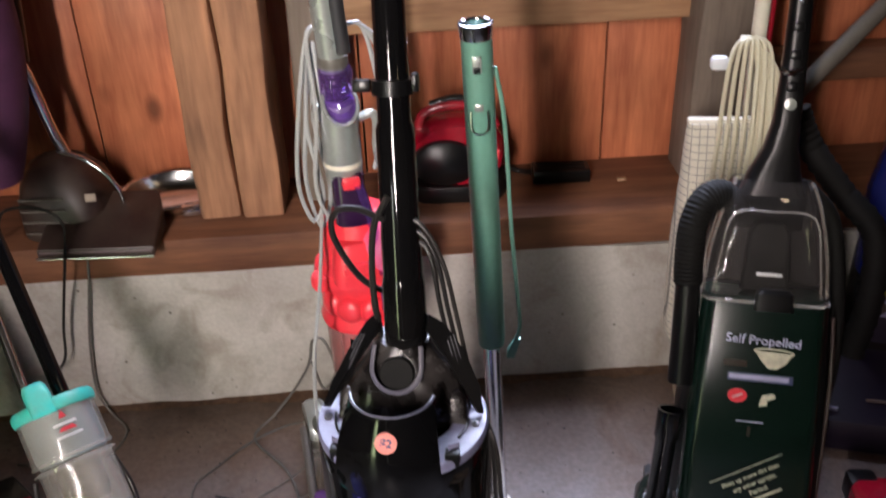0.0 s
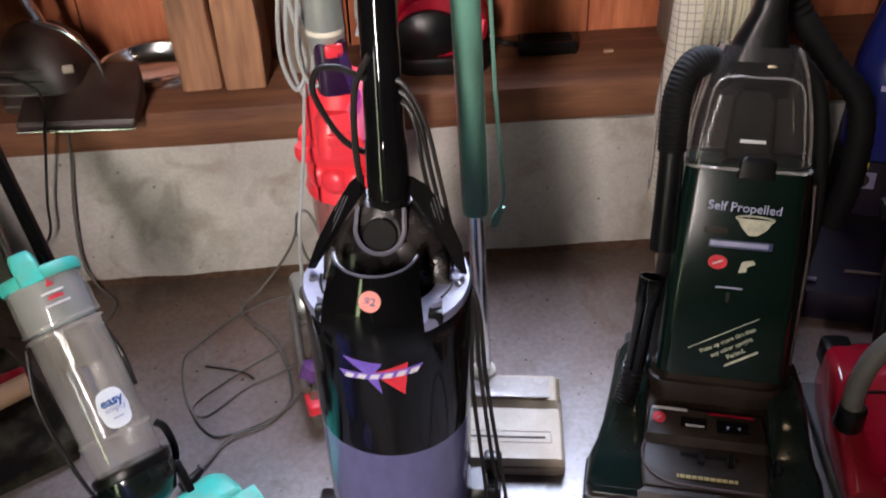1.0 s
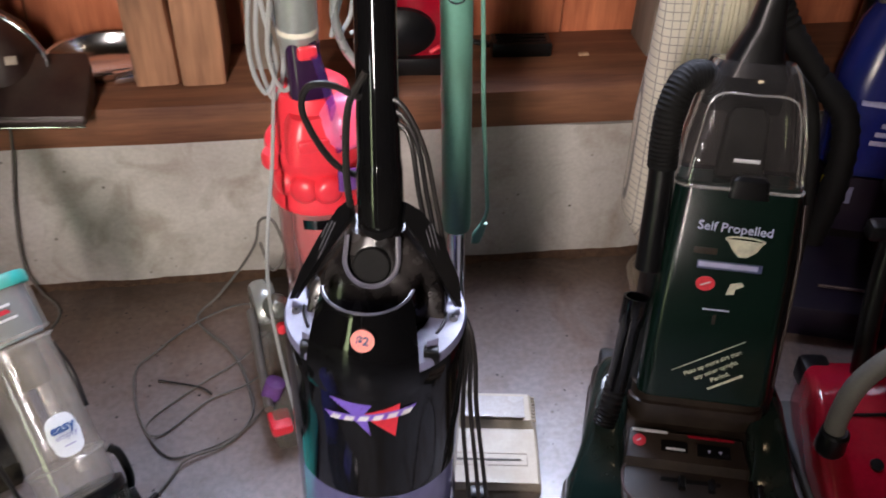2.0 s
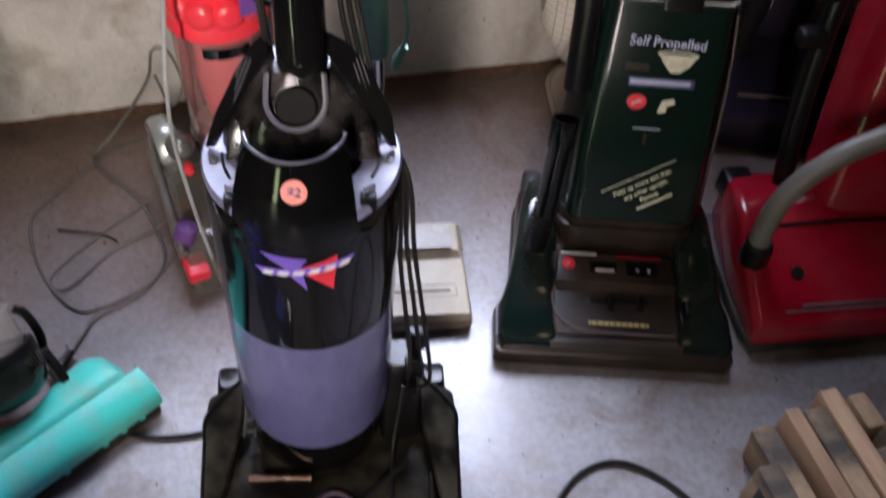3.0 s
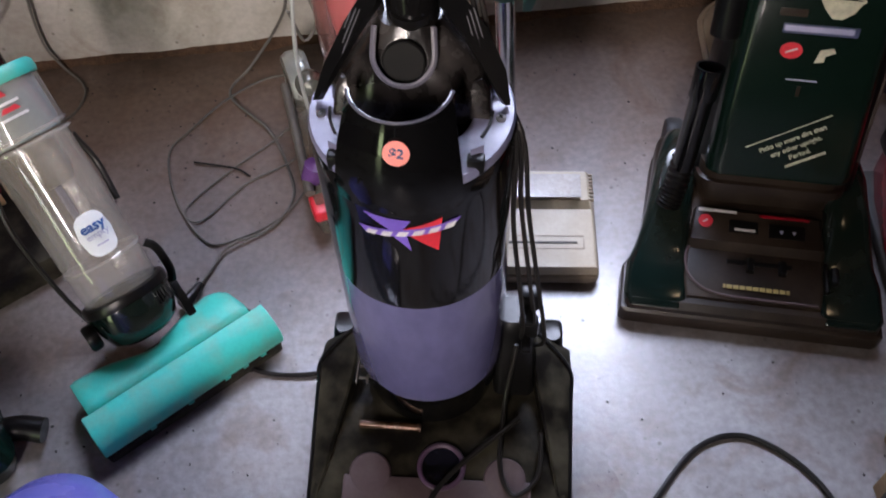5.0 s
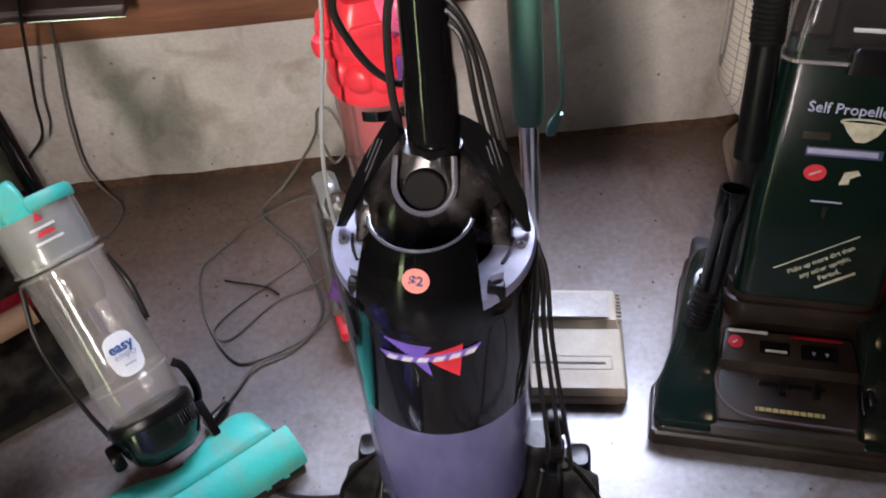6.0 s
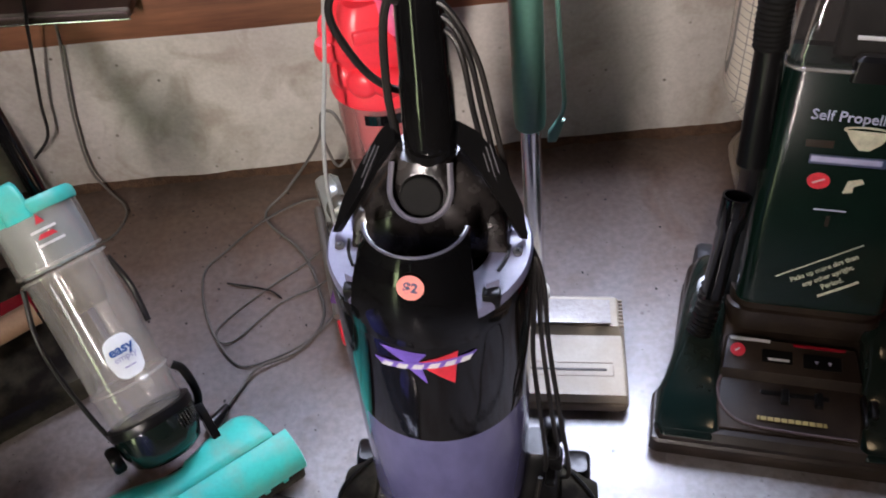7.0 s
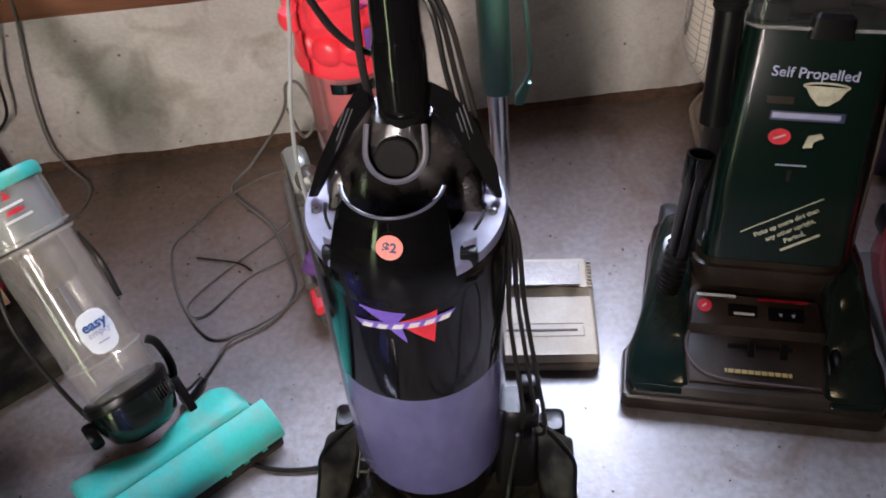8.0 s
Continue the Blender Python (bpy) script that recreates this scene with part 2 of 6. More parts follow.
def wood(name, a, b, rough=0.6, grain=1.0, knots=True, spread=0.25, axis="Z"):
    """Timber with long grain, darker streaks, knots and worn marks."""
    m = bpy.data.materials.new(name)
    m.use_nodes = True
    n, l = m.node_tree.nodes, m.node_tree.links
    p = n["Principled BSDF"]
    co, info = n.new("ShaderNodeTexCoord"), n.new("ShaderNodeObjectInfo")
    off, sc = n.new("ShaderNodeVectorMath"), n.new("ShaderNodeVectorMath")
    sc.operation = "SCALE"
    sc.inputs[0].default_value = (9.0, 4.0, 13.0)
    l.new(info.outputs["Random"], sc.inputs["Scale"])
    l.new(co.outputs["Object"], off.inputs[0])
    l.new(sc.outputs[0], off.inputs[1])
    mp = n.new("ShaderNodeMapping")
    mp.inputs["Scale"].default_value = {"Z": (1, 1, 0.09), "X": (0.09, 1, 1), "Y": (1, 0.09, 1)}[axis]
    l.new(off.outputs[0], mp.inputs[0])

    def noi(src, s, d, dist=0.0):
        t = n.new("ShaderNodeTexNoise")
        t.inputs["Scale"].default_value, t.inputs["Detail"].default_value, t.inputs["Distortion"].default_value = s, d, dist
        l.new(src, t.inputs["Vector"])
        return t.outputs["Fac"]
    fine, streak = noi(mp.outputs[0], 160 * grain, 6), noi(mp.outputs[0], 28 * grain, 5, 0.8)
    blot = noi(off.outputs[0], 5, 4)
    ramp = n.new("ShaderNodeValToRGB")
    ramp.color_ramp.elements[0].position, ramp.color_ramp.elements[1].position = 0.30, 0.70
    ramp.color_ramp.elements[0].color, ramp.color_ramp.elements[1].color = (*a, 1), (*b, 1)
    mx = n.new("ShaderNodeMath")
    mx.operation = "MULTIPLY_ADD"
    mx.inputs[1].default_value = 0.35
    l.new(fine, mx.inputs[0])
    half = n.new("ShaderNodeMath")
    half.operation = "MULTIPLY"
    half.inputs[1].default_value = 0.65
    l.new(streak, half.inputs[0])
    l.new(half.outputs[0], mx.inputs[2])
    l.new(mx.outputs[0], ramp.inputs[0])
    hs = n.new("ShaderNodeHueSaturation")
    v = n.new("ShaderNodeMapRange")
    v.inputs["To Min"].default_value, v.inputs["To Max"].default_value = 1 - spread, 1 + spread
    l.new(info.outputs["Random"], v.inputs["Value"])
    vb = n.new("ShaderNodeMath")
    vb.operation = "MULTIPLY"
    bl = n.new("ShaderNodeMapRange")
    bl.inputs["From Min"].default_value, bl.inputs["From Max"].default_value = 0.3, 0.7
    bl.inputs["To Min"].default_value, bl.inputs["To Max"].default_value = 0.72, 1.18
    l.new(blot, bl.inputs["Value"])
    l.new(v.outputs[0], vb.inputs[0])
    l.new(bl.outputs[0], vb.inputs[1])
    l.new(vb.outputs[0], hs.inputs["Value"])
    l.new(ramp.outputs[0], hs.inputs["Color"])
    colour = hs.outputs["Color"]
    if knots:
        kp = n.new("ShaderNodeMapping")
        kp.inputs["Scale"].default_value = {"Z": (1, 1, 0.55), "X": (0.55, 1, 1), "Y": (1, 0.55, 1)}[axis]
        l.new(off.outputs[0], kp.inputs[0])
        vo = n.new("ShaderNodeTexVoronoi")
        vo.inputs["Scale"].default_value = 7.0
        l.new(kp.outputs[0], vo.inputs["Vector"])
        km = n.new("ShaderNodeMapRange")
        km.inputs["From Min"].default_value, km.inputs["From Max"].default_value = 0.05, 0.15
        km.inputs["To Min"].default_value, km.inputs["To Max"].default_value = 0.75, 0.0
        l.new(vo.outputs["Distance"], km.inputs["Value"])
        dk = n.new("ShaderNodeMix")
        dk.data_type = "RGBA"
        dk.inputs["B"].default_value = (*[c * 0.25 for c in a], 1)
        l.new(colour, dk.inputs["A"])
        l.new(km.outputs[0], dk.inputs["Factor"])
        colour = dk.outputs["Result"]
    l.new(colour, p.inputs["Base Color"])
    p.inputs["Roughness"].default_value = rough
    bu = n.new("ShaderNodeBump")
    bu.inputs["Strength"].default_value, bu.inputs["Distance"].default_value = 0.35, 0.003
    l.new(mx.outputs[0], bu.inputs["Height"])
    l.new(bu.outputs[0], p.inputs["Normal"])
    return m


BOARD = wood("red_brown_board", (0.30, 0.078, 0.036), (0.58, 0.205, 0.098), 0.45, spread=0.22)
POST = wood("weathered_post", (0.12, 0.058, 0.032), (0.43, 0.21, 0.11), 0.75, grain=0.6, knots=True)
POSTG = wood("grey_post", (0.13, 0.10, 0.075), (0.24, 0.19, 0.15), 0.8, knots=False)
SILL = wood("sill_timber", (0.085, 0.030, 0.014), (0.20, 0.085, 0.040), 0.75, knots=False, axis="X")
DARKW = wood("dark_barn_wood", (0.035, 0.02, 0.012), (0.09, 0.055, 0.03), 0.8, knots=False)
RAIL = wood("rail_timber", (0.22, 0.11, 0.055), (0.40, 0.23, 0.12), 0.7, axis="X")
PALE = wood("cut_softwood", (0.24, 0.135, 0.075), (0.42, 0.265, 0.155), 0.75, axis="Y", spread=0.15)


def mottled(name, c1, c2, c3, rough, s1, s2, bump, pits=0.0, stain=None, spec=0.5, grit=0.16):
    """Old concrete: cloudy tone, fine grain, pits, and a brown stain along y = 0 where asked for."""
    m = bpy.data.materials.new(name)
    m.use_nodes = True
    n, l = m.node_tree.nodes, m.node_tree.links
    p = n["Principled BSDF"]
    co = n.new("ShaderNodeTexCoord")

    def noi(s, d, dist=0.0):
        t = n.new("ShaderNodeTexNoise")
        t.inputs["Scale"].default_value, t.inputs["Detail"].default_value, t.inputs["Distortion"].default_value = s, d, dist
        l.new(co.outputs["Object"], t.inputs["Vector"])
        return t.outputs["Fac"]

    def mix(fac, a, b):
        x = n.new("ShaderNodeMix")
        x.data_type = "RGBA"
        for key, val in (("Factor", fac), ("A", a), ("B", b)):
            if isinstance(val, tuple):
                x.inputs[key].default_value = (*val, 1)
            else:
                l.new(val, x.inputs[key])
        return x.outputs["Result"]

    def rng(src, a, b, c=0.0, d=1.0):
        x = n.new("ShaderNodeMapRange")
        for key, val in zip(("From Min", "From Max", "To Min", "To Max"), (a, b, c, d)):
            x.inputs[key].default_value = val
        l.new(src, x.inputs["Value"])
        return x.outputs[0]
    cloud, grain, dirt = noi(s1, 5, 0.6), noi(s2, 7), noi(s1 * 3.1, 6, 1.2)
    col = mix(rng(cloud, 0.35, 0.65), c1, c2)
    col = mix(rng(dirt, 0.52, 0.72, 0, 0.62), col, c3)
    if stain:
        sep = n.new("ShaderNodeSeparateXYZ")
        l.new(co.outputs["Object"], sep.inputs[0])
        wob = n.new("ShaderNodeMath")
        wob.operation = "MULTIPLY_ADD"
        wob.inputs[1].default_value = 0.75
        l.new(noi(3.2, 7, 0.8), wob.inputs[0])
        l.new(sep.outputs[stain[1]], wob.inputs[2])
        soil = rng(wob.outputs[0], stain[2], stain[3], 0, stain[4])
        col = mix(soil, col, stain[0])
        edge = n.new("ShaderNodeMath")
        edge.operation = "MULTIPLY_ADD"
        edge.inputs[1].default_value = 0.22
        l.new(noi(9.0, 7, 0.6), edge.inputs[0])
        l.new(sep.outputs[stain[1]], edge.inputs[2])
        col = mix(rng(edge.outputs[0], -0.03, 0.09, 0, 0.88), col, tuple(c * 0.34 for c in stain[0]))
    col = mix(rng(noi(s1 * 9, 6, 0.6), 0.50, 0.72, 0, 0.34 if stain else 0.15), col, c3)
    dark = n.new("ShaderNodeHueSaturation")
    l.new(col, dark.inputs["Color"])
    l.new(rng(grain, 0.35, 0.65, 1 - grit, 1 + grit), dark.inputs["Value"])
    col = dark.outputs["Color"]
    if pits:
        vo = n.new("ShaderNodeTexVoronoi")
        vo.inputs["Scale"].default_value = 34.0
        vo.inputs["Randomness"].default_value = 1.0
        l.new(co.outputs["Object"], vo.inputs["Vector"])
        gate = n.new("ShaderNodeMath")
        gate.operation = "MULTIPLY"
        l.new(rng(vo.outputs["Distance"], 0.06, 0.14, pits, 0.0), gate.inputs[0])
        l.new(rng(noi(6.0, 2), 0.5, 0.56), gate.inputs[1])
        col = mix(gate.outputs[0], col, tuple(c * 0.3 for c in c3))
    l.new(col, p.inputs["Base Color"])
    gloss = rng(cloud, 0.35, 0.65, rough - 0.08, rough + 0.08)
    if stain:
        dull = n.new("ShaderNodeMix")
        l.new(soil, dull.inputs["Factor"])
        l.new(gloss, dull.inputs["A"])
        dull.inputs["B"].default_value = 0.85
        gloss = dull.outputs["Result"]
    l.new(gloss, p.inputs["Roughness"])
    p.inputs["Specular IOR Level"].default_value = spec
    b = n.new("ShaderNodeBump")
    b.inputs["Strength"].default_value, b.inputs["Distance"].default_value = bump, 0.004
    l.new(grain, b.inputs["Height"])
    l.new(b.outputs[0], p.inputs["Normal"])
    return m


SOIL = mat("dark_soil", (0.085, 0.046, 0.026), 0.95, var=0.5, scale=60, bump=0.8, bscale=200, dust=0.2, dust_colour=(0.13, 0.08, 0.05), dscale=40)
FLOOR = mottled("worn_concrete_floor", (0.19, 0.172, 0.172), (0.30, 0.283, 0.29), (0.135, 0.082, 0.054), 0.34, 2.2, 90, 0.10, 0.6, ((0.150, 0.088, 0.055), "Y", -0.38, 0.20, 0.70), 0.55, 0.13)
KERB = mottled("limewashed_concrete", (0.36, 0.335, 0.30), (0.52, 0.495, 0.46), (0.25, 0.205, 0.16), 0.85, 3.0, 120, 0.12, 0.9, None, 0.4, 0.06)
PLAID_W = (0.72, 0.68, 0.58)


def plaid():
    m = bpy.data.materials.new("plaid_cloth")
    m.use_nodes = True
    n, l = m.node_tree.nodes, m.node_tree.links
    p = n["Principled BSDF"]
    co, sep = n.new("ShaderNodeTexCoord"), n.new("ShaderNodeSeparateXYZ")
    l.new(co.outputs["Object"], sep.inputs[0])
    outs = []
    for ch in ("X", "Z"):
        a = n.new("ShaderNodeMath")
        a.operation = "PINGPONG"
        a.inputs[1].default_value = 0.0068
        l.new(sep.outputs[ch], a.inputs[0])
        b = n.new("ShaderNodeMath")
        b.operation = "LESS_THAN"
        b.inputs[1].default_value = 0.0007
        l.new(a.outputs[0], b.inputs[0])
        outs.append(b.outputs[0])
    mx = n.new("ShaderNodeMath")
    mx.operation = "MAXIMUM"
    l.new(outs[0], mx.inputs[0])
    l.new(outs[1], mx.inputs[1])
    t = n.new("ShaderNodeTexNoise")
    t.inputs["Scale"].default_value, t.inputs["Detail"].default_value = 14, 6
    l.new(co.outputs["Object"], t.inputs["Vector"])
    base = n.new("ShaderNodeMix")
    base.data_type = "RGBA"
    base.inputs["A"].default_value, base.inputs["B"].default_value = (0.56, 0.52, 0.42, 1), (*PLAID_W, 1)
    l.new(t.outputs["Fac"], base.inputs["Factor"])
    mix = n.new("ShaderNodeMix")
    mix.data_type = "RGBA"
    mix.inputs["B"].default_value = (0.24, 0.23, 0.21, 1)
    l.new(base.outputs["Result"], mix.inputs["A"])
    l.new(mx.outputs[0], mix.inputs["Factor"])
    l.new(mix.outputs["Result"], p.inputs["Base Color"])
    p.inputs["Roughness"].default_value = 0.85
    w = n.new("ShaderNodeTexNoise")
    w.inputs["Scale"].default_value = 700
    l.new(co.outputs["Object"], w.inputs["Vector"])
    b = n.new("ShaderNodeBump")
    b.inputs["Strength"].default_value, b.inputs["Distance"].default_value = 0.3, 0.001
    l.new(w.outputs["Fac"], b.inputs["Height"])
    l.new(b.outputs[0], p.inputs["Normal"])
    return m


PLAID = plaid()

# ---- shape helpers: a shape is (vertices, faces) ----


def xf(g, m):
    return [m @ Vector(v) for v in g[0]], g[1]


def add(*gs):
    vs, fs = [], []
    for g in gs:
        k = len(vs)
        vs += g[0]
        fs += [tuple(i + k for i in f) for f in g[1]]
    return vs, fs


def loft(rings, caps=True, closed=False):
    n = len(rings[0])
    vs = [Vector(v) for r in rings for v in r]
    fs = []
    top = len(rings) if closed else len(rings) - 1
    for i in range(top):
        a, b = i * n, (i + 1) % len(rings) * n
        for j in range(n):
            k = (j + 1) % n
            fs.append((a + j, a + k, b + k, b + j))
    if caps and not closed:
        fs += [tuple(range(n)), tuple(range((len(rings) - 1) * n, len(rings) * n))]
    return vs, fs


def rrect(w, d, r, cx=0.0, cy=0.0, n=5):
    r = min(r, w / 2 - 1e-4, d / 2 - 1e-4)
    out = []
    for sx, sy, a0 in ((1, 1, 0), (-1, 1, 90), (-1, -1, 180), (1, -1, 270)):
        for i in range(n):
            a = radians(a0 + 90 * i / (n - 1))
            out.append((cx + sx * (w / 2 - r) + r * math.cos(a), cy + sy * (d / 2 - r) + r * math.sin(a)))
    return out


def body(levels, n=5):
    """levels: (z, width, depth, corner radius, cx, cy)"""
    return loft([[(x, y, z) for x, y in rrect(w, d, r, cx, cy, n)] for z, w, d, r, cx, cy in levels])


def box(w, d, h, c=(0, 0, 0), b=0.003):
    """A box with rounded edges, its middle at c."""
    z0, z1 = c[2] - h / 2, c[2] + h / 2
    b = min(b, h * 0.45)
    return body([(z0, w - 2 * b, d - 2 * b, b, c[0], c[1]), (z0 + b * 0.3, w - 0.6 * b, d - 0.6 * b, b, c[0], c[1]), (z0 + b, w, d, b, c[0], c[1]),
                 (z1 - b, w, d, b, c[0], c[1]), (z1 - b * 0.3, w - 0.6 * b, d - 0.6 * b, b, c[0], c[1]), (z1, w - 2 * b, d - 2 * b, b, c[0], c[1])], 3)


def hull_y(rows, b=0.012, n=4):
    """A hood lofted along y. rows: (y, half width, bottom z, top z)."""
    rings = []
    for y, hw, z0, z1 in rows:
        r = min(b, (z1 - z0) * 0.45, hw * 0.9)
        rings.append([(x, y, z) for x, z in rrect(2 * hw, z1 - z0, r, 0, (z0 + z1) / 2, n)])
    return loft(rings)


def lathe(prof, seg=32, caps=True):
    return loft([[(r * math.cos(2 * math.pi * i / seg), r * math.sin(2 * math.pi * i / seg), z) for i in range(seg)] for r, z in prof], caps)


def curve(pts, k=6, closed=False):
    """A smooth line through the points."""
    p = [Vector(q) for q in pts]
    if closed:
        p = [p[-1]] + p + p[:2]
    else:
        p = [p[0] * 2 - p[1]] + p + [p[-1] * 2 - p[-2]]
    out = []
    for i in range(1, len(p) - 2):
        a, b, c, d = p[i - 1:i + 3]
        for j in range(k):
            t = j / k
            out.append(0.5 * (2 * b + (c - a) * t + (2 * a - 5 * b + 4 * c - d) * t * t + (3 * b - a - 3 * c + d) * t ** 3))
    if not closed:
        out.append(p[-2].copy())
    return out


def tube(pts, r, seg=8, k=6, closed=False, rib=0.0, flat=1.0):
    """A round bar along a smooth line; rib: depth of the rings of a hose."""
    line = curve(pts, k, closed)
    rings, prev = [], None
    for i, q in enumerate(line):
        a = line[i - 1] if i or closed else q
        b = line[(i + 1) % len(line)] if i + 1 < len(line) or closed else q
        d = (b - a).normalized()
        if prev is None:
            prev = d.orthogonal().normalized()
        s = (prev - d * prev.dot(d)).normalized()
        prev = s
        w = d.cross(s)
        rr = (r(i / (len(line) - 1)) if callable(r) else r) - (rib if i % 2 else 0)
        rings.append([q + s * rr * math.cos(2 * math.pi * j / seg) + w * rr * flat * math.sin(2 * math.pi * j / seg) for j in range(seg)])
    return loft(rings, True, closed)


def bar(a, b, r, seg=16, r2=None):
    return tube([a, b], (lambda t: r + (r2 - r) * t) if r2 is not None else r, seg, 4)


def ring(r, t, seg=28, m=None, rx=1.0, ry=1.0):
    g = tube([(r * rx * math.cos(2 * math.pi * i / seg), r * ry * math.sin(2 * math.pi * i / seg), 0) for i in range(seg)], t, 8, 1, True)
    return xf(g, m) if m else g


def slab(poly, t):
    """A flat plate from a polygon in x, y, its top at z = t."""
    return loft([[(x, y, 0) for x, y in poly], [(x, y, t) for x, y in poly]])


def disc(r, t=0.0008, rx=1.0, seg=24):
    return slab([(r * rx * math.cos(2 * math.pi * i / seg), r * math.sin(2 * math.pi * i / seg)) for i in range(seg)], t)


def words(text, size, bold=0.0):
    """Lettering in the built-in font, flat in x, y and centred."""
    cu = bpy.data.curves.new("lettering", "FONT")
    cu.body, cu.size, cu.align_x, cu.align_y, cu.extrude, cu.offset, cu.resolution_u = text, size, "CENTER", "CENTER", 0.0004, bold, 3
    ob = bpy.data.objects.new("lettering", cu)
    me = bpy.data.meshes.new_from_object(ob)
    g = [v.co.copy() for v in me.vertices], [tuple(p.vertices) for p in me.polygons]
    bpy.data.objects.remove(ob)
    bpy.data.meshes.remove(me)
    return g


def mesh(name, g, material, angle=38):
    me = bpy.data.meshes.new(name)
    me.from_pydata([tuple(v) for v in g[0]], [], g[1])
    bm = bmesh.new()
    bm.from_mesh(me)
    bmesh.ops.recalc_face_normals(bm, faces=bm.faces)
    lim = radians(angle)
    for f in bm.faces:
        f.smooth = True
    for e in bm.edges:
        e.smooth = len(e.link_faces) == 2 and e.calc_face_angle(0) < lim
    bm.to_mesh(me)
    bm.free()
    me.materials.append(material)
    return me


def part(name, g, material, parent, label="", m=None, shadow=True):
    ob = new(name, mesh(name, g, material))
    ob.parent = parent
    if m:
        ob.matrix_basis = m
    if parent.parent:
        ob.matrix_parent_inverse = parent.matrix_basis.inverted()
    if label:
        ob["label"] = label
    ob.visible_shadow = shadow
    return ob


def thing(name, m, label, category, group=""):
    ob = new(name)
    ob.empty_display_size = 0.05
    ob.matrix_basis = m
    return tagged(ob, label, category, group)


def setting(name, g, material, label, category="", m=None):
    ob = new(name, mesh(name, g, material))
    if m:
        ob.matrix_basis = m
    return tagged(ob, label, category, "", "structure")


def rot(x=0, y=0, z=0):
    return pose(0, 0, 0, x, y, z)


def wrap(poly, r, cx, cy, n=10):
    """A convex polygon in (arc, z) laid on the front of an upright cylinder, as a thin skin."""
    s0, s1 = min(p[0] for p in poly), max(p[0] for p in poly)
    cols = []
    for i in range(n + 1):
        s = s0 + (s1 - s0) * (i + 0.001 if i == 0 else i - 0.001 if i == n else i) / n
        zs = []
        for (a, za), (b, zb) in zip(poly, poly[1:] + poly[:1]):
            if (a - s) * (b - s) <= 0 and a != b:
                zs.append(za + (zb - za) * (s - a) / (b - a))
        cols.append((s, min(zs), max(zs)))
    rings = []
    for s, lo, hi in cols:
        a = s / r
        ring_ = []
        for rr, z in ((r, lo), (r, hi), (r + 0.0006, hi), (r + 0.0006, lo)):
            ring_.append((cx + rr * math.sin(a), cy - rr * math.cos(a), z))
        rings.append(ring_)
    return loft(rings)

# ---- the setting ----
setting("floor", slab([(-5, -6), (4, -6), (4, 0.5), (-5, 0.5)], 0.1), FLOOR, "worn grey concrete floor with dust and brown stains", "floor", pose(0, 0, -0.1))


def kerb():
    nx, nz = 60, 10
    rows = []
    for i in range(nx + 1):
        x = -5 + 9 * i / nx
        col = []
        for j in range(nz + 1):
            z = 0.316 * j / nz - (0.008 if x > 0 else 0.0) * j / nz
            col.append((x, 0.004 * noise.noise((x * 3, z * 9, 2.0)) + 0.004 * noise.noise((x * 11, z * 20, 5.0)) - 0.012 * (1 - j / nz) ** 4, z))
        rows.append(col + [(x, 0.4, 0.316), (x, 0.4, 0.0)])
    return loft(rows)


setting("wall_kerb", kerb(), KERB, "low limewashed concrete wall under the sill timber", "wall")


vs, fs = [], []
for i in range(241):
    x = -2.4 + 4.0 * i / 240
    w = 0.010 + 0.020 * max(0, 0.5 + noise.noise((x * 4, 1.0, 0))) + 0.014 * noise.noise((x * 23, 2.0, 0))
    h = 0.006 + 0.006 * noise.noise((x * 9, 3.0, 0))
    for u, z in ((0, h), (0.25, h * 0.9), (0.6, h * 0.5), (1, 0.0004)):
        vs.append(Vector((x, 0.006 - 0.014 - w * u + 0.003 * noise.noise((x * 60, u * 9, 4)), z + (0.002 * noise.noise((x * 70, u * 20, 6)) if u < 1 else 0))))
    if i:
        k = (i - 1) * 4
        fs += [(k + j, k + j + 1, k + j + 5, k + j + 4) for j in range(3)]
tagged(new("soil", mesh("soil", (vs, fs), SOIL)), "dark brown soil gathered along the foot of the wall", "dirt", "", "stuff")


def beam(x0, x1, y0, y1, z0, z1, seed, axis=0, rough=0.004):
    """A sawn timber with slightly wavy faces, along x (axis 0) or z (axis 2)."""
    n = 40
    rings = []
    for i in range(n + 1):
        t = i / n
        if axis == 0:
            x = x0 + (x1 - x0) * t
            pts = [(x, y, z) for y, z in rrect(y1 - y0, z1 - z0, 0.008, (y0 + y1) / 2, (z0 + z1) / 2, 3)]
        else:
            z = z0 + (z1 - z0) * t
            pts = [(x, y, z) for x, y in rrect(x1 - x0, y1 - y0, 0.01, (x0 + x1) / 2, (y0 + y1) / 2, 3)]
        rings.append([tuple(c + rough * noise.noise((p[0] * 6 + seed, p[1] * 9 + k * 7, p[2] * 6)) for k, c in enumerate(p)) for p in pts])
    return loft(rings)


setting("sill_beam", beam(-5, 4, -0.009, 0.25, 0.3165, 0.397, 1), SILL, "rough brown sill timber lying on the concrete wall", "beam")
setting("post_1", beam(-0.775, -0.694, 0.067, 0.22, 0.396, 1.05, 2, 2, 0.008), POST, "rough-sawn weathered wooden post", "post")
setting("post_4", beam(-0.691, -0.607, 0.062, 0.22, 0.396, 1.05, 9, 2, 0.009), POST, "rough-sawn wooden post nailed beside its neighbour", "post")
setting("post_2", beam(-0.565, -0.47, 0.12, 0.22, 0.396, 1.05, 3, 2), POSTG, "dull brown wooden post behind the cleaners", "post")
setting("post_3", beam(0.215, 0.33, 0.10, 0.22, 0.396, 1.05, 4, 2), POSTG, "greyish weathered wooden post", "post")
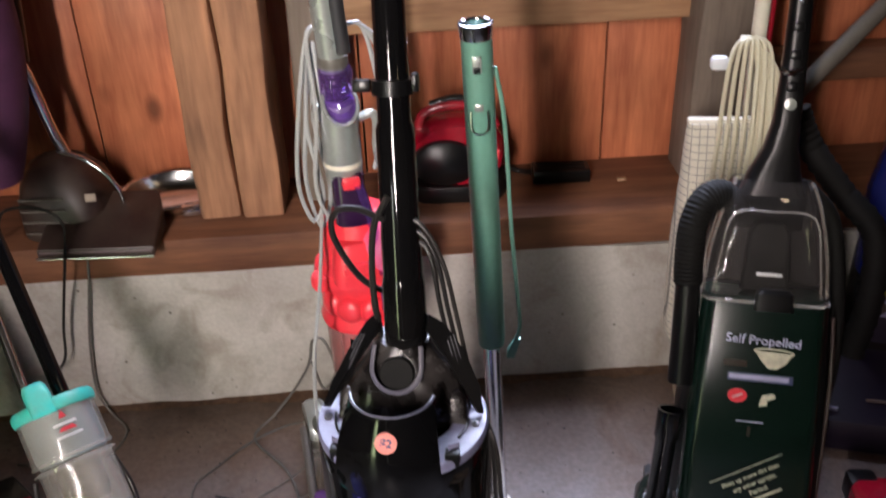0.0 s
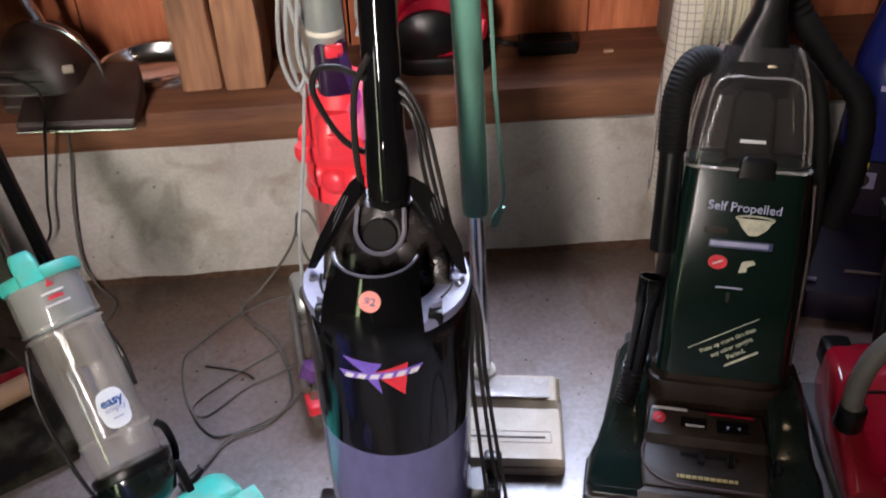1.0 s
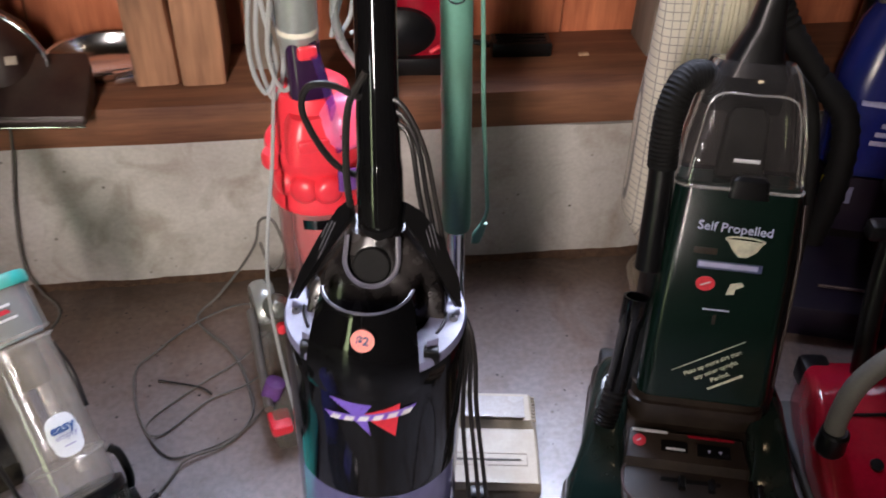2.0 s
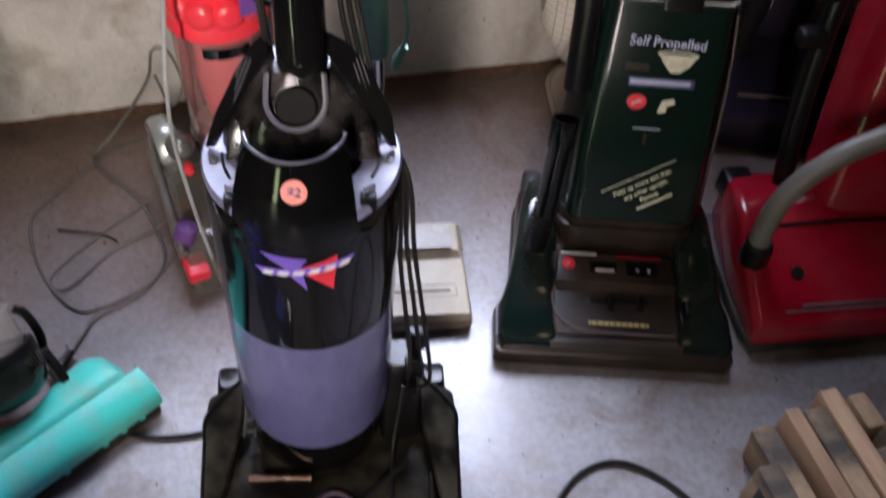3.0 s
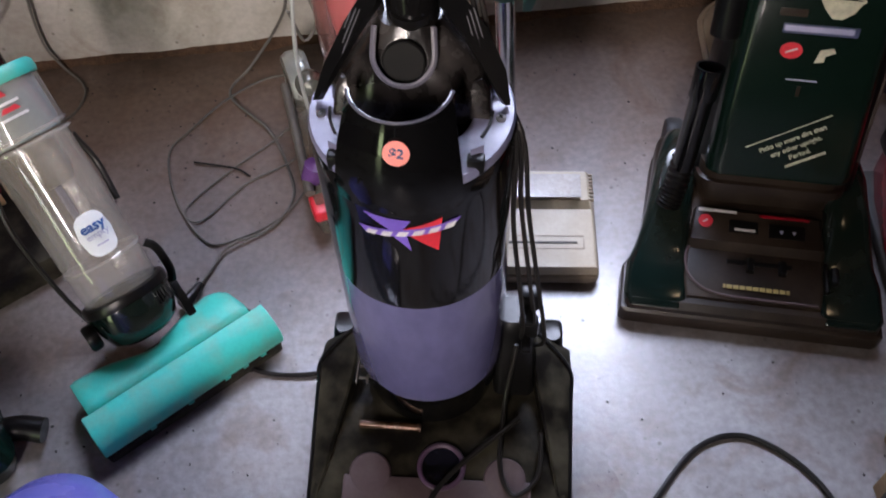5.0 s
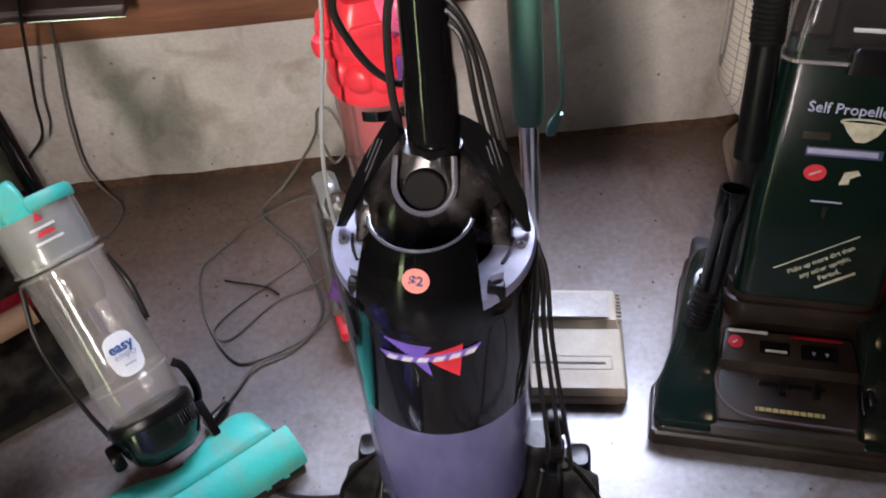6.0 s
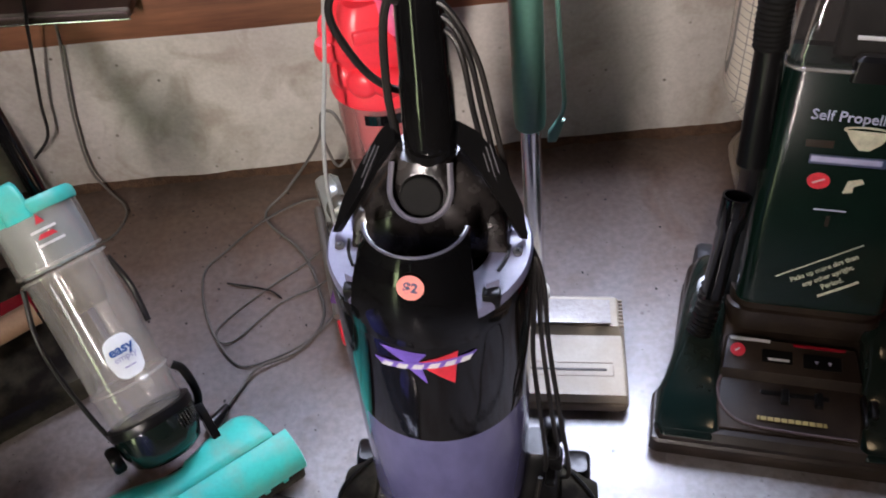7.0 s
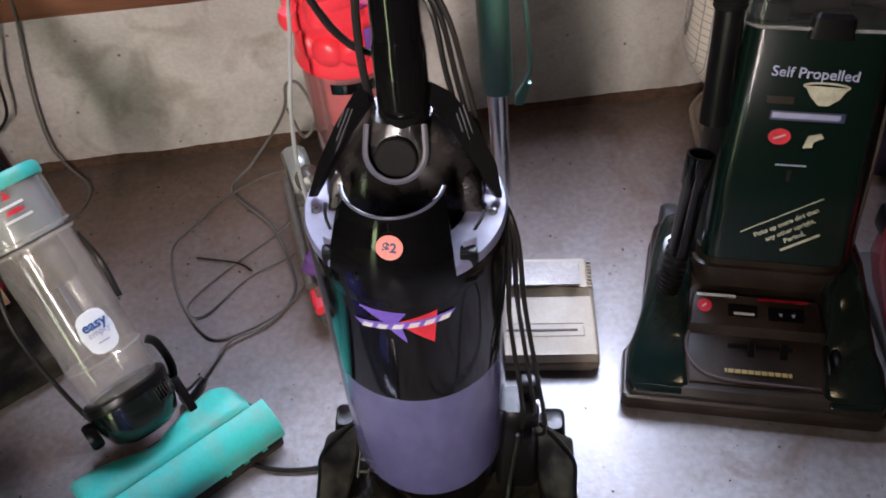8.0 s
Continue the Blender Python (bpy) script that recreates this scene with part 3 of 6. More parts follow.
setting("rail_1", beam(-0.468, 0.213, 0.165, 0.222, 0.722, 0.86, 5), RAIL, "horizontal nailing rail of pale brown timber", "beam")
setting("rail_2", beam(0.332, 2.5, 0.165, 0.222, 0.57, 0.64, 6), SILL, "dark horizontal wooden rail", "beam")

wall = tagged(new("wall_back"), "wall of vertical reddish-brown wooden boards", "wall", "", "structure")
edges = [-3.0, -2.62, -2.3, -1.95, -1.62, -1.3, -0.98, -0.70, -0.44, -0.19, 0.069, 0.29, 0.50, 0.78, 1.05, 1.4, 1.75, 2.1, 2.6]
for k, (x, x1) in enumerate(zip(edges, edges[1:])):
    for z0, z1 in ((0.39, 1.05), (1.78, 2.5)) if -1.31 < (x + x1) / 2 < 0.4 else ((0.39, 2.5),):
        part("plank", box(x1 - x - 0.004, 0.02, z1 - z0, (0, 0, 0), 0.0025), BOARD, wall, m=pose((x + x1) / 2, 0.236 + 0.003 * (k % 3), (z0 + z1) / 2))
# unseen walls and ceiling, added to close the room and keep out stray light
for name, g, label in (
        ("wall_left", box(0.1, 6.5, 2.6, (-3.05, -2.9, 1.2)), "unseen dark wooden side wall, added to close the room"),
        ("wall_right", box(0.1, 6.5, 2.6, (2.65, -2.9, 1.2)), "unseen dark wooden side wall, added to close the room"),
        ("wall_front_1", box(3.75, 0.16, 2.6, (0.745, -3.03, 1.2)), "unseen dark wooden wall beside the open door, added to close the room"),
        ("ceiling", box(5.9, 6.6, 0.08, (-0.2, -2.9, 2.54)), "unseen dark wooden ceiling, added to close the room")):
    setting(name, g, DARKW, label, name.split("_")[0])
# unseen wall piece, its right edge leaves the gap added for the narrow lamp
setting("wall_front_3", box(0.78, 0.16, 2.6, (-1.66, -3.03, 1.2)), DARKW, "unseen dark wooden wall between the open door and an added gap", "wall")
setting("wall_front_2", box(0.50, 0.16, 2.6, (-2.79, -3.03, 1.2)), DARKW, "unseen dark wooden wall beside the open door, added to close the room", "wall")


def outdoors():
    """Bright lawn and sky beyond the open door."""
    m = bpy.data.materials.new("bright_outdoors")
    m.use_nodes = True
    n, l = m.node_tree.nodes, m.node_tree.links
    n.remove(n["Principled BSDF"])
    em, ramp, sep, co = n.new("ShaderNodeEmission"), n.new("ShaderNodeValToRGB"), n.new("ShaderNodeSeparateXYZ"), n.new("ShaderNodeTexCoord")
    l.new(co.outputs["Generated"], sep.inputs[0])
    l.new(sep.outputs["Z"], ramp.inputs[0])
    el = ramp.color_ramp.elements
    el[0].position, el[0].color, el[1].position, el[1].color = 0.45, (0.70, 0.84, 0.46, 1), 0.95, (0.92, 0.96, 1.0, 1)
    l.new(ramp.outputs[0], em.inputs[0])
    em.inputs[1].default_value = 10.0
    l.new(em.outputs[0], n["Material Output"].inputs[0])
    return m


setting("backdrop", box(1.6, 0.02, 1.5, (-2.45, -3.4, 0.65)), outdoors(), "bright sunlit lawn outside the open door", "backdrop")

# ---- black and purple upright with a bin ----


def purple_bin_upright():
    v = thing("upright_vacuum", pose(-0.424, -1.008, 0, 0, 0, -10.5), "black upright vacuum with a purple bin and a price sticker", "vacuum cleaner", "vacuum cleaners")
    ax, ay, r = -0.020, 0.222, 0.097
    base = part("base", hull_y([(0.0, 0.158, 0.006, 0.040), (0.006, 0.164, 0.004, 0.052), (0.03, 0.166, 0.004, 0.062), (0.09, 0.165, 0.004, 0.074), (0.15, 0.165, 0.004, 0.082), (0.24, 0.160, 0.004, 0.085), (0.27, 0.14, 0.01, 0.07)]), DUSTY, v, "dusty smoked black nozzle housing")
    # the lip's highlight is put into its coppery colour
    part("front_lip", tube([(-0.156, 0.0, 0.026), (0.0, -0.003, 0.026), (0.156, 0.0, 0.026)], 0.0085, 12), COPPER, base, "front edge coloured coppery for its highlight")
    lobes = add(box(0.240, 0.042, 0.006, (-0.003, 0.044, 0.0), 0.003), *[xf(lathe([(0.027, -0.003), (0.027, 0.0015), (0.025, 0.0032), (0.0, 0.0036)], 24), pose(sx * 0.086 - 0.003, 0.068, 0)) for sx in (-1, 1)])
    part("nozzle_cover", lobes, MAROON, base, "dull maroon cover with two rounded lobes", pose(0, 0, 0.0575, 11.3))
    part("view_ring", ring(0.028, 0.0036), DUSKV, base, "dusky purple ring round the belt window", pose(0.002, 0.078, 0.0750, 7))
    part("window", disc(0.027, 0.002), BLACK, base, "", pose(0.002, 0.078, 0.0735, 7))
    part("trim_bar", tube([(-0.108, 0.128, 0.086), (-0.028, 0.126, 0.085)], 0.0055, 10), COPPER, base, "worn coppery strip")
    part("size_mark", xf(words("11.0", 0.029), pose(-0.126, -0.0005, 0.0475, 58)), INK_W, base, "white lettering")
    part("size_note", box(0.022, 0.0006, 0.004, (-0.084, -0.0012, 0.0425), 0.0002), INK_W, base)
    for sx in (-1, 1):
        secs = []
        for y, wd, zo, zi in ((0.020, 0.010, 0.052, 0.058), (0.10, 0.028, 0.080, 0.088), (0.17, 0.044, 0.104, 0.112), (0.198, 0.050, 0.116, 0.124), (0.236, 0.050, 0.104, 0.136), (0.250, 0.048, 0.09, 0.13)):
            xo, xi = sx * 0.1665, sx * (0.1665 - wd)
            c = 0.003
            secs.append([(xo, y, 0.012), (xo, y, zo - c), (xo - sx * c, y, zo), (xi + sx * c, y, zi), (xi, y, zi - c), (xi, y, 0.012)])
        wing = part("side_wing", loft(secs), DUSTY, v, "dusty black side housing over the wheel")
        part("edge_strip", tube([(sx * 0.1665, 0.03, 0.054), (sx * 0.1665, 0.10, 0.079), (sx * 0.1665, 0.17, 0.103), (sx * 0.1660, 0.199, 0.116), (sx * 0.150, 0.222, 0.124), (sx * 0.122, 0.246, 0.134)], 0.0026, 6), BLACKM, wing)
        part("wheel_cap", body([(0.02, 0.036, 0.05, 0.008, sx * 0.140, 0.268), (0.085, 0.036, 0.05, 0.008, sx * 0.140, 0.268), (0.112, 0.030, 0.036, 0.008, sx * 0.140, 0.264), (0.116, 0.024, 0.028, 0.008, sx * 0.140, 0.262)]), BLACKM, v, "dark grey wheel cap")
    for i in range(5):
        part("grille_bar", box(0.014, 0.0035, 0.003, (-0.106, 0.176 + i * 0.016, 0.122 + 0.002 * i), 0.001), HOSE, v)
    part("grille_side", add(*[box(0.0025, 0.085, 0.003, (-0.113 + 0.014 * j, 0.208, 0.126), 0.001) for j in (0, 1)]), HOSE, v)

    def cyl(*prof):
        return xf(lathe(list(prof), 48), pose(ax, ay, 0))
    part("bin_foot", cyl((0.070, 0.062), (0.084, 0.074), (0.090, 0.115), (0.0935, 0.160)), BLACK, v, "black lower cup")
    part("foot_ring", xf(ring(0.081, 0.004), pose(ax, ay, 0.073)), VIOLET, v)
    part("bin", cyl((0.0930, 0.156), (0.0955, 0.168), (0.0965, 0.30), (0.0965, 0.382)), PURPLE, v, "dusty translucent purple dirt bin")
    up = part("upper_body", cyl((0.0972, 0.380), (0.0976, 0.39), (0.098, 0.49), (0.0985, 0.545), (0.0975, 0.566), (0.0955, 0.572)), BLACK, v, "glossy black upper canister")
    part("top_plate", cyl((0.092, 0.568), (0.0975, 0.570), (0.0982, 0.576), (0.0960, 0.581), (0.060, 0.583), (0.058, 0.555), (0.0, 0.553)), LILAC, up, "scuffed lilac-grey top plate")
    for sx in (-1, 1):
        sc = part("screw", xf(lathe([(0.0046, 0), (0.0046, 0.002), (0.003, 0.0032), (0, 0.0034)], 14), pose(ax + sx * 0.084, ay - 0.012, 0.5815)), SCREW, up)
        part("slot", add(box(0.0055, 0.0011, 0.0008, (0, 0, 0), 0.0002), box(0.0011, 0.0055, 0.0008, (0, 0, 0), 0.0002)), BLACKM, sc, "", pose(ax + sx * 0.084, ay - 0.012, 0.585, 0, 0, 30))
        arc = [(ax + sx * 0.0765 * math.cos(a), ay - 0.0765 * math.sin(a), 0.5828) for a in (0.05, 0.2, 0.35, 0.5)]
        part("vent_slot", tube(arc, 0.0017, 6), BLACKM, up)
        part("latch", box(0.016, 0.012, 0.018, (ax + sx * 0.063, ay - 0.066, 0.580), 0.002), BLACKM, up)
        part("latch_plate", box(0.013, 0.0025, 0.012, (0, 0, 0), 0.001), LILAC, up, "", pose(ax + sx * 0.064, ay - 0.060, 0.590, 0, 0, sx * 30))
    # raised front cover, open at the back
    rings = []
    for z, q, w, i in ((0.535, 0.0975, 0, 0), (0.550, 0.0992, 0, 0), (0.575, 0.0990, 0, 0), (0.600, 0.0960, 0.12, 0), (0.620, 0.0920, 0.45, 0), (0.634, 0.0870, 0.82, 0), (0.641, 0.0850, 1, 0), (0.641, 0.085, 1, 0.003), (0.620, 0.086, 0.45, 0.006), (0.535, 0.086, 0, 0)):
        row = []
        for k in range(-10, 11):
            s = k / 10
            low = Vector((ax + q * math.sin(radians(36 * s - 4)), ay - q * math.cos(radians(36 * s - 4)), z))
            top = Vector((ax - 0.004 + (0.048 - i) * math.sin(radians(82 * s)), ay - 0.030 - (0.048 - i) * math.cos(radians(82 * s)), z))
            row.append(low.lerp(top, w))
        rings.append(row)
    n = len(rings[0])
    g = [Vector(p) for q in rings for p in q], [(i * n + j, i * n + j + 1, (i + 1) % len(rings) * n + j + 1, (i + 1) % len(rings) * n + j) for i in range(len(rings)) for j in range(n - 1)]
    g[1].extend([tuple(i * n for i in range(len(rings))), tuple(i * n + n - 1 for i in range(len(rings)))])
    cover = part("front_cover", g, BLACK, v, "glossy black rounded front cover")
    part("lip", tube([(ax - 0.004 + 0.0475 * math.sin(radians(a)), ay - 0.030 - 0.0475 * math.cos(radians(a)), 0.6418) for a in range(-80, 81, 10)], 0.0014, 6), RIMG, cover)
    S = pose(ax - 0.004, ay - 0.0888, 0.6170, 68)
    st = part("price_sticker", disc(0.0120, 0.0012), PINK, cover, "round pink paper price sticker", S)
    part("price", words("$2", 0.0125, 0.0004), INK_D, st, "", S @ pose(0, 0, 0.0014, 0, 0, -8))
    # drawn mark: violet and red triangles, a band and slanted pale bars
    q, cz = 0.0988, 0.519
    for i in range(7):
        t = i / 7
        part("mark_stripe", wrap([(-0.040 + 0.010 * t * 2.6, cz + 0.020 - 0.020 * t), (0.004 - 0.006 * t * 2, cz + 0.016 - 0.020 * t), (0.004 - 0.006 * t * 2, cz + 0.0138 - 0.020 * t), (-0.040 + 0.010 * t * 2.6, cz + 0.0178 - 0.020 * t)], q, ax, ay, 6), INK_V, up)
    part("mark_violet", wrap([(-0.016, cz - 0.004), (0.001, cz - 0.008), (0.003, cz - 0.030)], q, ax, ay, 6), INK_V, up)
    part("mark_red", wrap([(-0.006, cz + 0.002), (0.034, cz + 0.016), (0.030, cz - 0.034)], q, ax, ay, 8), INK_R, up)
    part("mark_band", wrap([(-0.048, cz - 0.003), (0.052, cz + 0.010), (0.050, cz + 0.000), (-0.044, cz - 0.012)], q + 0.0005, ax, ay, 12), INK_V, up)
    for i in range(6):
        s = -0.041 + i * 0.0152
        z = cz - 0.0075 + i * 0.0020
        part("mark_bar", wrap([(s, z - 0.0036), (s + 0.0108, z - 0.0024), (s + 0.0130, z + 0.0044), (s + 0.002, z + 0.0032)], q + 0.001, ax, ay, 4), INK_W, up)
    # handle socket, cowl and side flaps
    hx, hy = ax, 0.262
    cowl = part("cowl", body([(0.580, 0.160, 0.112, 0.05, ax, ay + 0.034), (0.602, 0.152, 0.106, 0.045, ax, ay + 0.036), (0.620, 0.126, 0.098, 0.035, ax, ay + 0.036), (0.640, 0.092, 0.064, 0.026, hx, hy - 0.010), (0.664, 0.058, 0.048, 0.020, hx, hy)]), GRIT, v, "dusty smoked black handle cowl")
    part("oval_rim", xf(tube([(-0.026, 0.024, 0)] + [(0.0275 * math.cos(radians(a)), 0.028 * math.sin(radians(a)), 0) for a in range(180, 361, 20)] + [(0.026, 0.024, 0)], 0.0032, 8, 3, flat=0.7), pose(hx - 0.003, hy - 0.0425, 0.650, 52)), RIMG, cowl, "lilac-grey oval rim")
    part("oval_button", xf(lathe([(0.0195, -0.006), (0.0195, -0.001), (0.0180, 0.0006), (0, 0.0006)], 24), pose(hx - 0.003, hy - 0.0455, 0.643, 66)), DARKH, cowl)
    for sx, w in ((-1, 0.030), (1, 0.036)):
        part("side_block", body([(0.582, w, 0.036, 0.005, ax + sx * 0.058, ay + 0.004), (0.610, w * 0.9, 0.030, 0.005, ax + sx * 0.055, ay + 0.010), (0.616, w * 0.7, 0.022, 0.005, ax + sx * 0.053, ay + 0.012)]), GRIT, cowl)
    for sx in (-1, 1):
        k = 0.010 if sx > 0 else 0.0
        pts = [(0.091, 0.004, 0.584), (0.080 + k * 0.6, 0.020, 0.612), (0.060 + k * 0.8, 0.036, 0.648), (0.040 + k * 0.5, 0.046, 0.678), (0.028, 0.045, 0.690), (0.026, 0.034, 0.676), (0.048, 0.026, 0.646), (0.070, 0.012, 0.612), (0.086, 0.000, 0.588)]
        a = [Vector((ax + sx * p[0], ay + p[1], p[2])) for p in pts]
        nrm = (a[2] - a[0]).cross(a[5] - a[0]).normalized()
        if nrm.z < 0:
            nrm = -nrm
        fl = part("side_flap", loft([[p + nrm * 0.004 for p in a], [p - nrm * 0.004 for p in a]]), BLACKM, v, "black flap with tiny unreadable print")
        mid = (a[2] + a[6]) / 2 + nrm * 0.0046
        d = (a[2] - a[0]).normalized()
        e = nrm.cross(d)
        M = Matrix((d, e, nrm)).transposed().to_4x4()
        M.translation = mid
        for j, w in enumerate((0.044, 0.034, 0.018)):
            part("print_line", box(w, 0.0011, 0.0005, (0, 0, 0), 0.0001), INK_S, fl, "", M @ pose(0.004 * j, (j - 1) * 0.0042, 0))
    H = pose(hx + 0.003, hy, 0.660, -14, -2.2)
    tubes = part("handle", xf(lathe([(0.0225, 0.0), (0.0230, 0.036), (0.0222, 0.126), (0.0214, 0.140), (0.0210, 0.240), (0.0180, 0.248), (0.0172, 0.46), (0.012, 0.47)], 36), H), BLACK, v, "glossy black handle tube")
    part("sleeve", xf(lathe([(0.0236, -0.004), (0.0246, 0.004), (0.0243, 0.064), (0.0230, 0.074)], 36), H), BLACK, tubes)
    part("socket", xf(lathe([(0.019, 0.630), (0.020, 0.640), (0.020, 0.672)], 24), pose(hx + 0.002, hy - 0.006, 0)), BLACKM, tubes)
    part("clip_ring", xf(add(lathe([(0.0175, 0.276), (0.0225, 0.276), (0.0225, 0.292), (0.0175, 0.292)], 24), box(0.020, 0.012, 0.014, (-0.033, 0, 0.286), 0.002), box(0.008, 0.014, 0.02, (0.024, 0, 0.288), 0.002)), H), BLACKM, tubes)
    col = part("hose_column", body([(0.05, 0.050, 0.05, 0.012, 0.050, 0.280), (0.30, 0.046, 0.05, 0.012, 0.040, 0.290), (0.50, 0.042, 0.045, 0.012, 0.034, 0.294), (0.56, 0.040, 0.04, 0.012, 0.032, 0.294)]), BLACKM, v, "black hose column at the back of the bin")
    part("rear_duct", body([(0.060, 0.056, 0.075, 0.010, 0.092, 0.215), (0.150, 0.052, 0.065, 0.012, 0.090, 0.222), (0.205, 0.040, 0.050, 0.012, 0.088, 0.230), (0.215, 0.030, 0.038, 0.010, 0.087, 0.232)]), BLACKM, v, "black air duct beside the bin")
    for z in (0.205, 0.27):
        part("cord_clip", add(box(0.024, 0.020, 0.032, (0.106, 0.215, z), 0.004), box(0.012, 0.03, 0.008, (0.104, 0.20, z - 0.015), 0.002)), BLACKM, col)
    loops = ((0.046, 0.24, 0.85, 0.034), (0.055, 0.26, 0.84, 0.050), (0.066, 0.25, 0.82, 0.066))
    for i, (dx, dy, zt, sp) in enumerate(loops):
        part("cord_loop", tube([(hx - 0.004, hy + 0.028, 0.80 - 0.012 * i), (hx + 0.022, hy + 0.022, 0.796 - 0.012 * i), (hx + 0.046 - 0.006 * i, hy + 0.014, 0.752), (hx + 0.060 - 0.008 * i, hy + 0.006, 0.69), (hx + 0.076 - 0.006 * i, hy - 0.004, 0.61), (ax + 0.098 + 0.003 * i, ay - 0.004, 0.555), (0.080 + 0.008 * i, dy - 0.04, 0.44), (0.092 + 0.010 * i, dy - 0.06, 0.33), (0.098 + 0.014 * i, dy - 0.05, 0.24 - 0.02 * i), (0.095 + 0.01 * i, dy - 0.02, 0.15 - 0.01 * i)], 0.0028, 8), CORDB, v)
    part("cord_loop", tube([(hx - 0.012, hy + 0.022, 0.83), (hx - 0.030, hy + 0.018, 0.79), (hx - 0.032, hy + 0.004, 0.72), (hx - 0.026, hy, 0.66)], 0.0038, 8), CORDB, v)
    part("cord_loop", tube([(-0.020, 0.320, 0.792), (-0.036, 0.286, 0.800), (-0.065, 0.281, 0.815), (-0.088, 0.277, 0.814), (-0.095, 0.276, 0.791), (-0.085, 0.277, 0.759), (-0.069, 0.280, 0.729), (-0.050, 0.284, 0.711), (-0.028, 0.290, 0.705)], 0.0036, 8), CORDB, v)
    part("hanging_cord", tube([(0.092, 0.19, 0.20), (0.082, 0.165, 0.115), (0.078, 0.13, 0.092), (0.076, 0.09, 0.083), (0.082, 0.06, 0.077), (0.098, 0.045, 0.073), (0.125, 0.07, 0.078), (0.128, 0.12, 0.10)], 0.0030, 8), CORDB, v)
    part("hanging_cord", tube([(0.10, 0.14, 0.098), (0.05, 0.10, 0.085), (0.01, 0.06, 0.083), (-0.014, 0.02, 0.074), (-0.012, -0.008, 0.05), (0.004, -0.022, 0.012), (0.03, -0.045, 0.006)], 0.0036, 8), CORDB, v)
    return v


purple_bin_upright()
# its cord, lying in a loop on the floor in front
cord = [(-0.30, -1.10, 0.005), (-0.24, -1.062, 0.005), (-0.212, -1.049, 0.006), (-0.141, -0.994, 0.005), (-0.061, -0.924, 0.005), (0.007, -0.912, 0.005), (0.065, -0.954, 0.005), (0.099, -1.018, 0.005), (0.094, -1.076, 0.005), (0.053, -1.112, 0.005), (-0.022, -1.119, 0.005), (-0.109, -1.097, 0.005), (-0.191, -1.060, 0.011), (-0.262, -1.058, 0.006), (-0.30, -1.07, 0.005), (-0.39, -1.13, 0.005)]
tagged(new("power_cord", mesh("power_cord", tube(cord, 0.0042, 8), CORDB)), "black power cord looped on the concrete floor", "cord")
cord = [(-0.52, -0.735, 0.005), (-0.59, -0.736, 0.005), (-0.638, -0.727, 0.005), (-0.676, -0.71, 0.005), (-0.74, -0.69, 0.005)]
tagged(new("power_cord", mesh("power_cord", tube(cord, 0.0038, 8), CORDB)), "black power cord running along the floor between two cleaners", "cord")

# ---- dark green upright ----


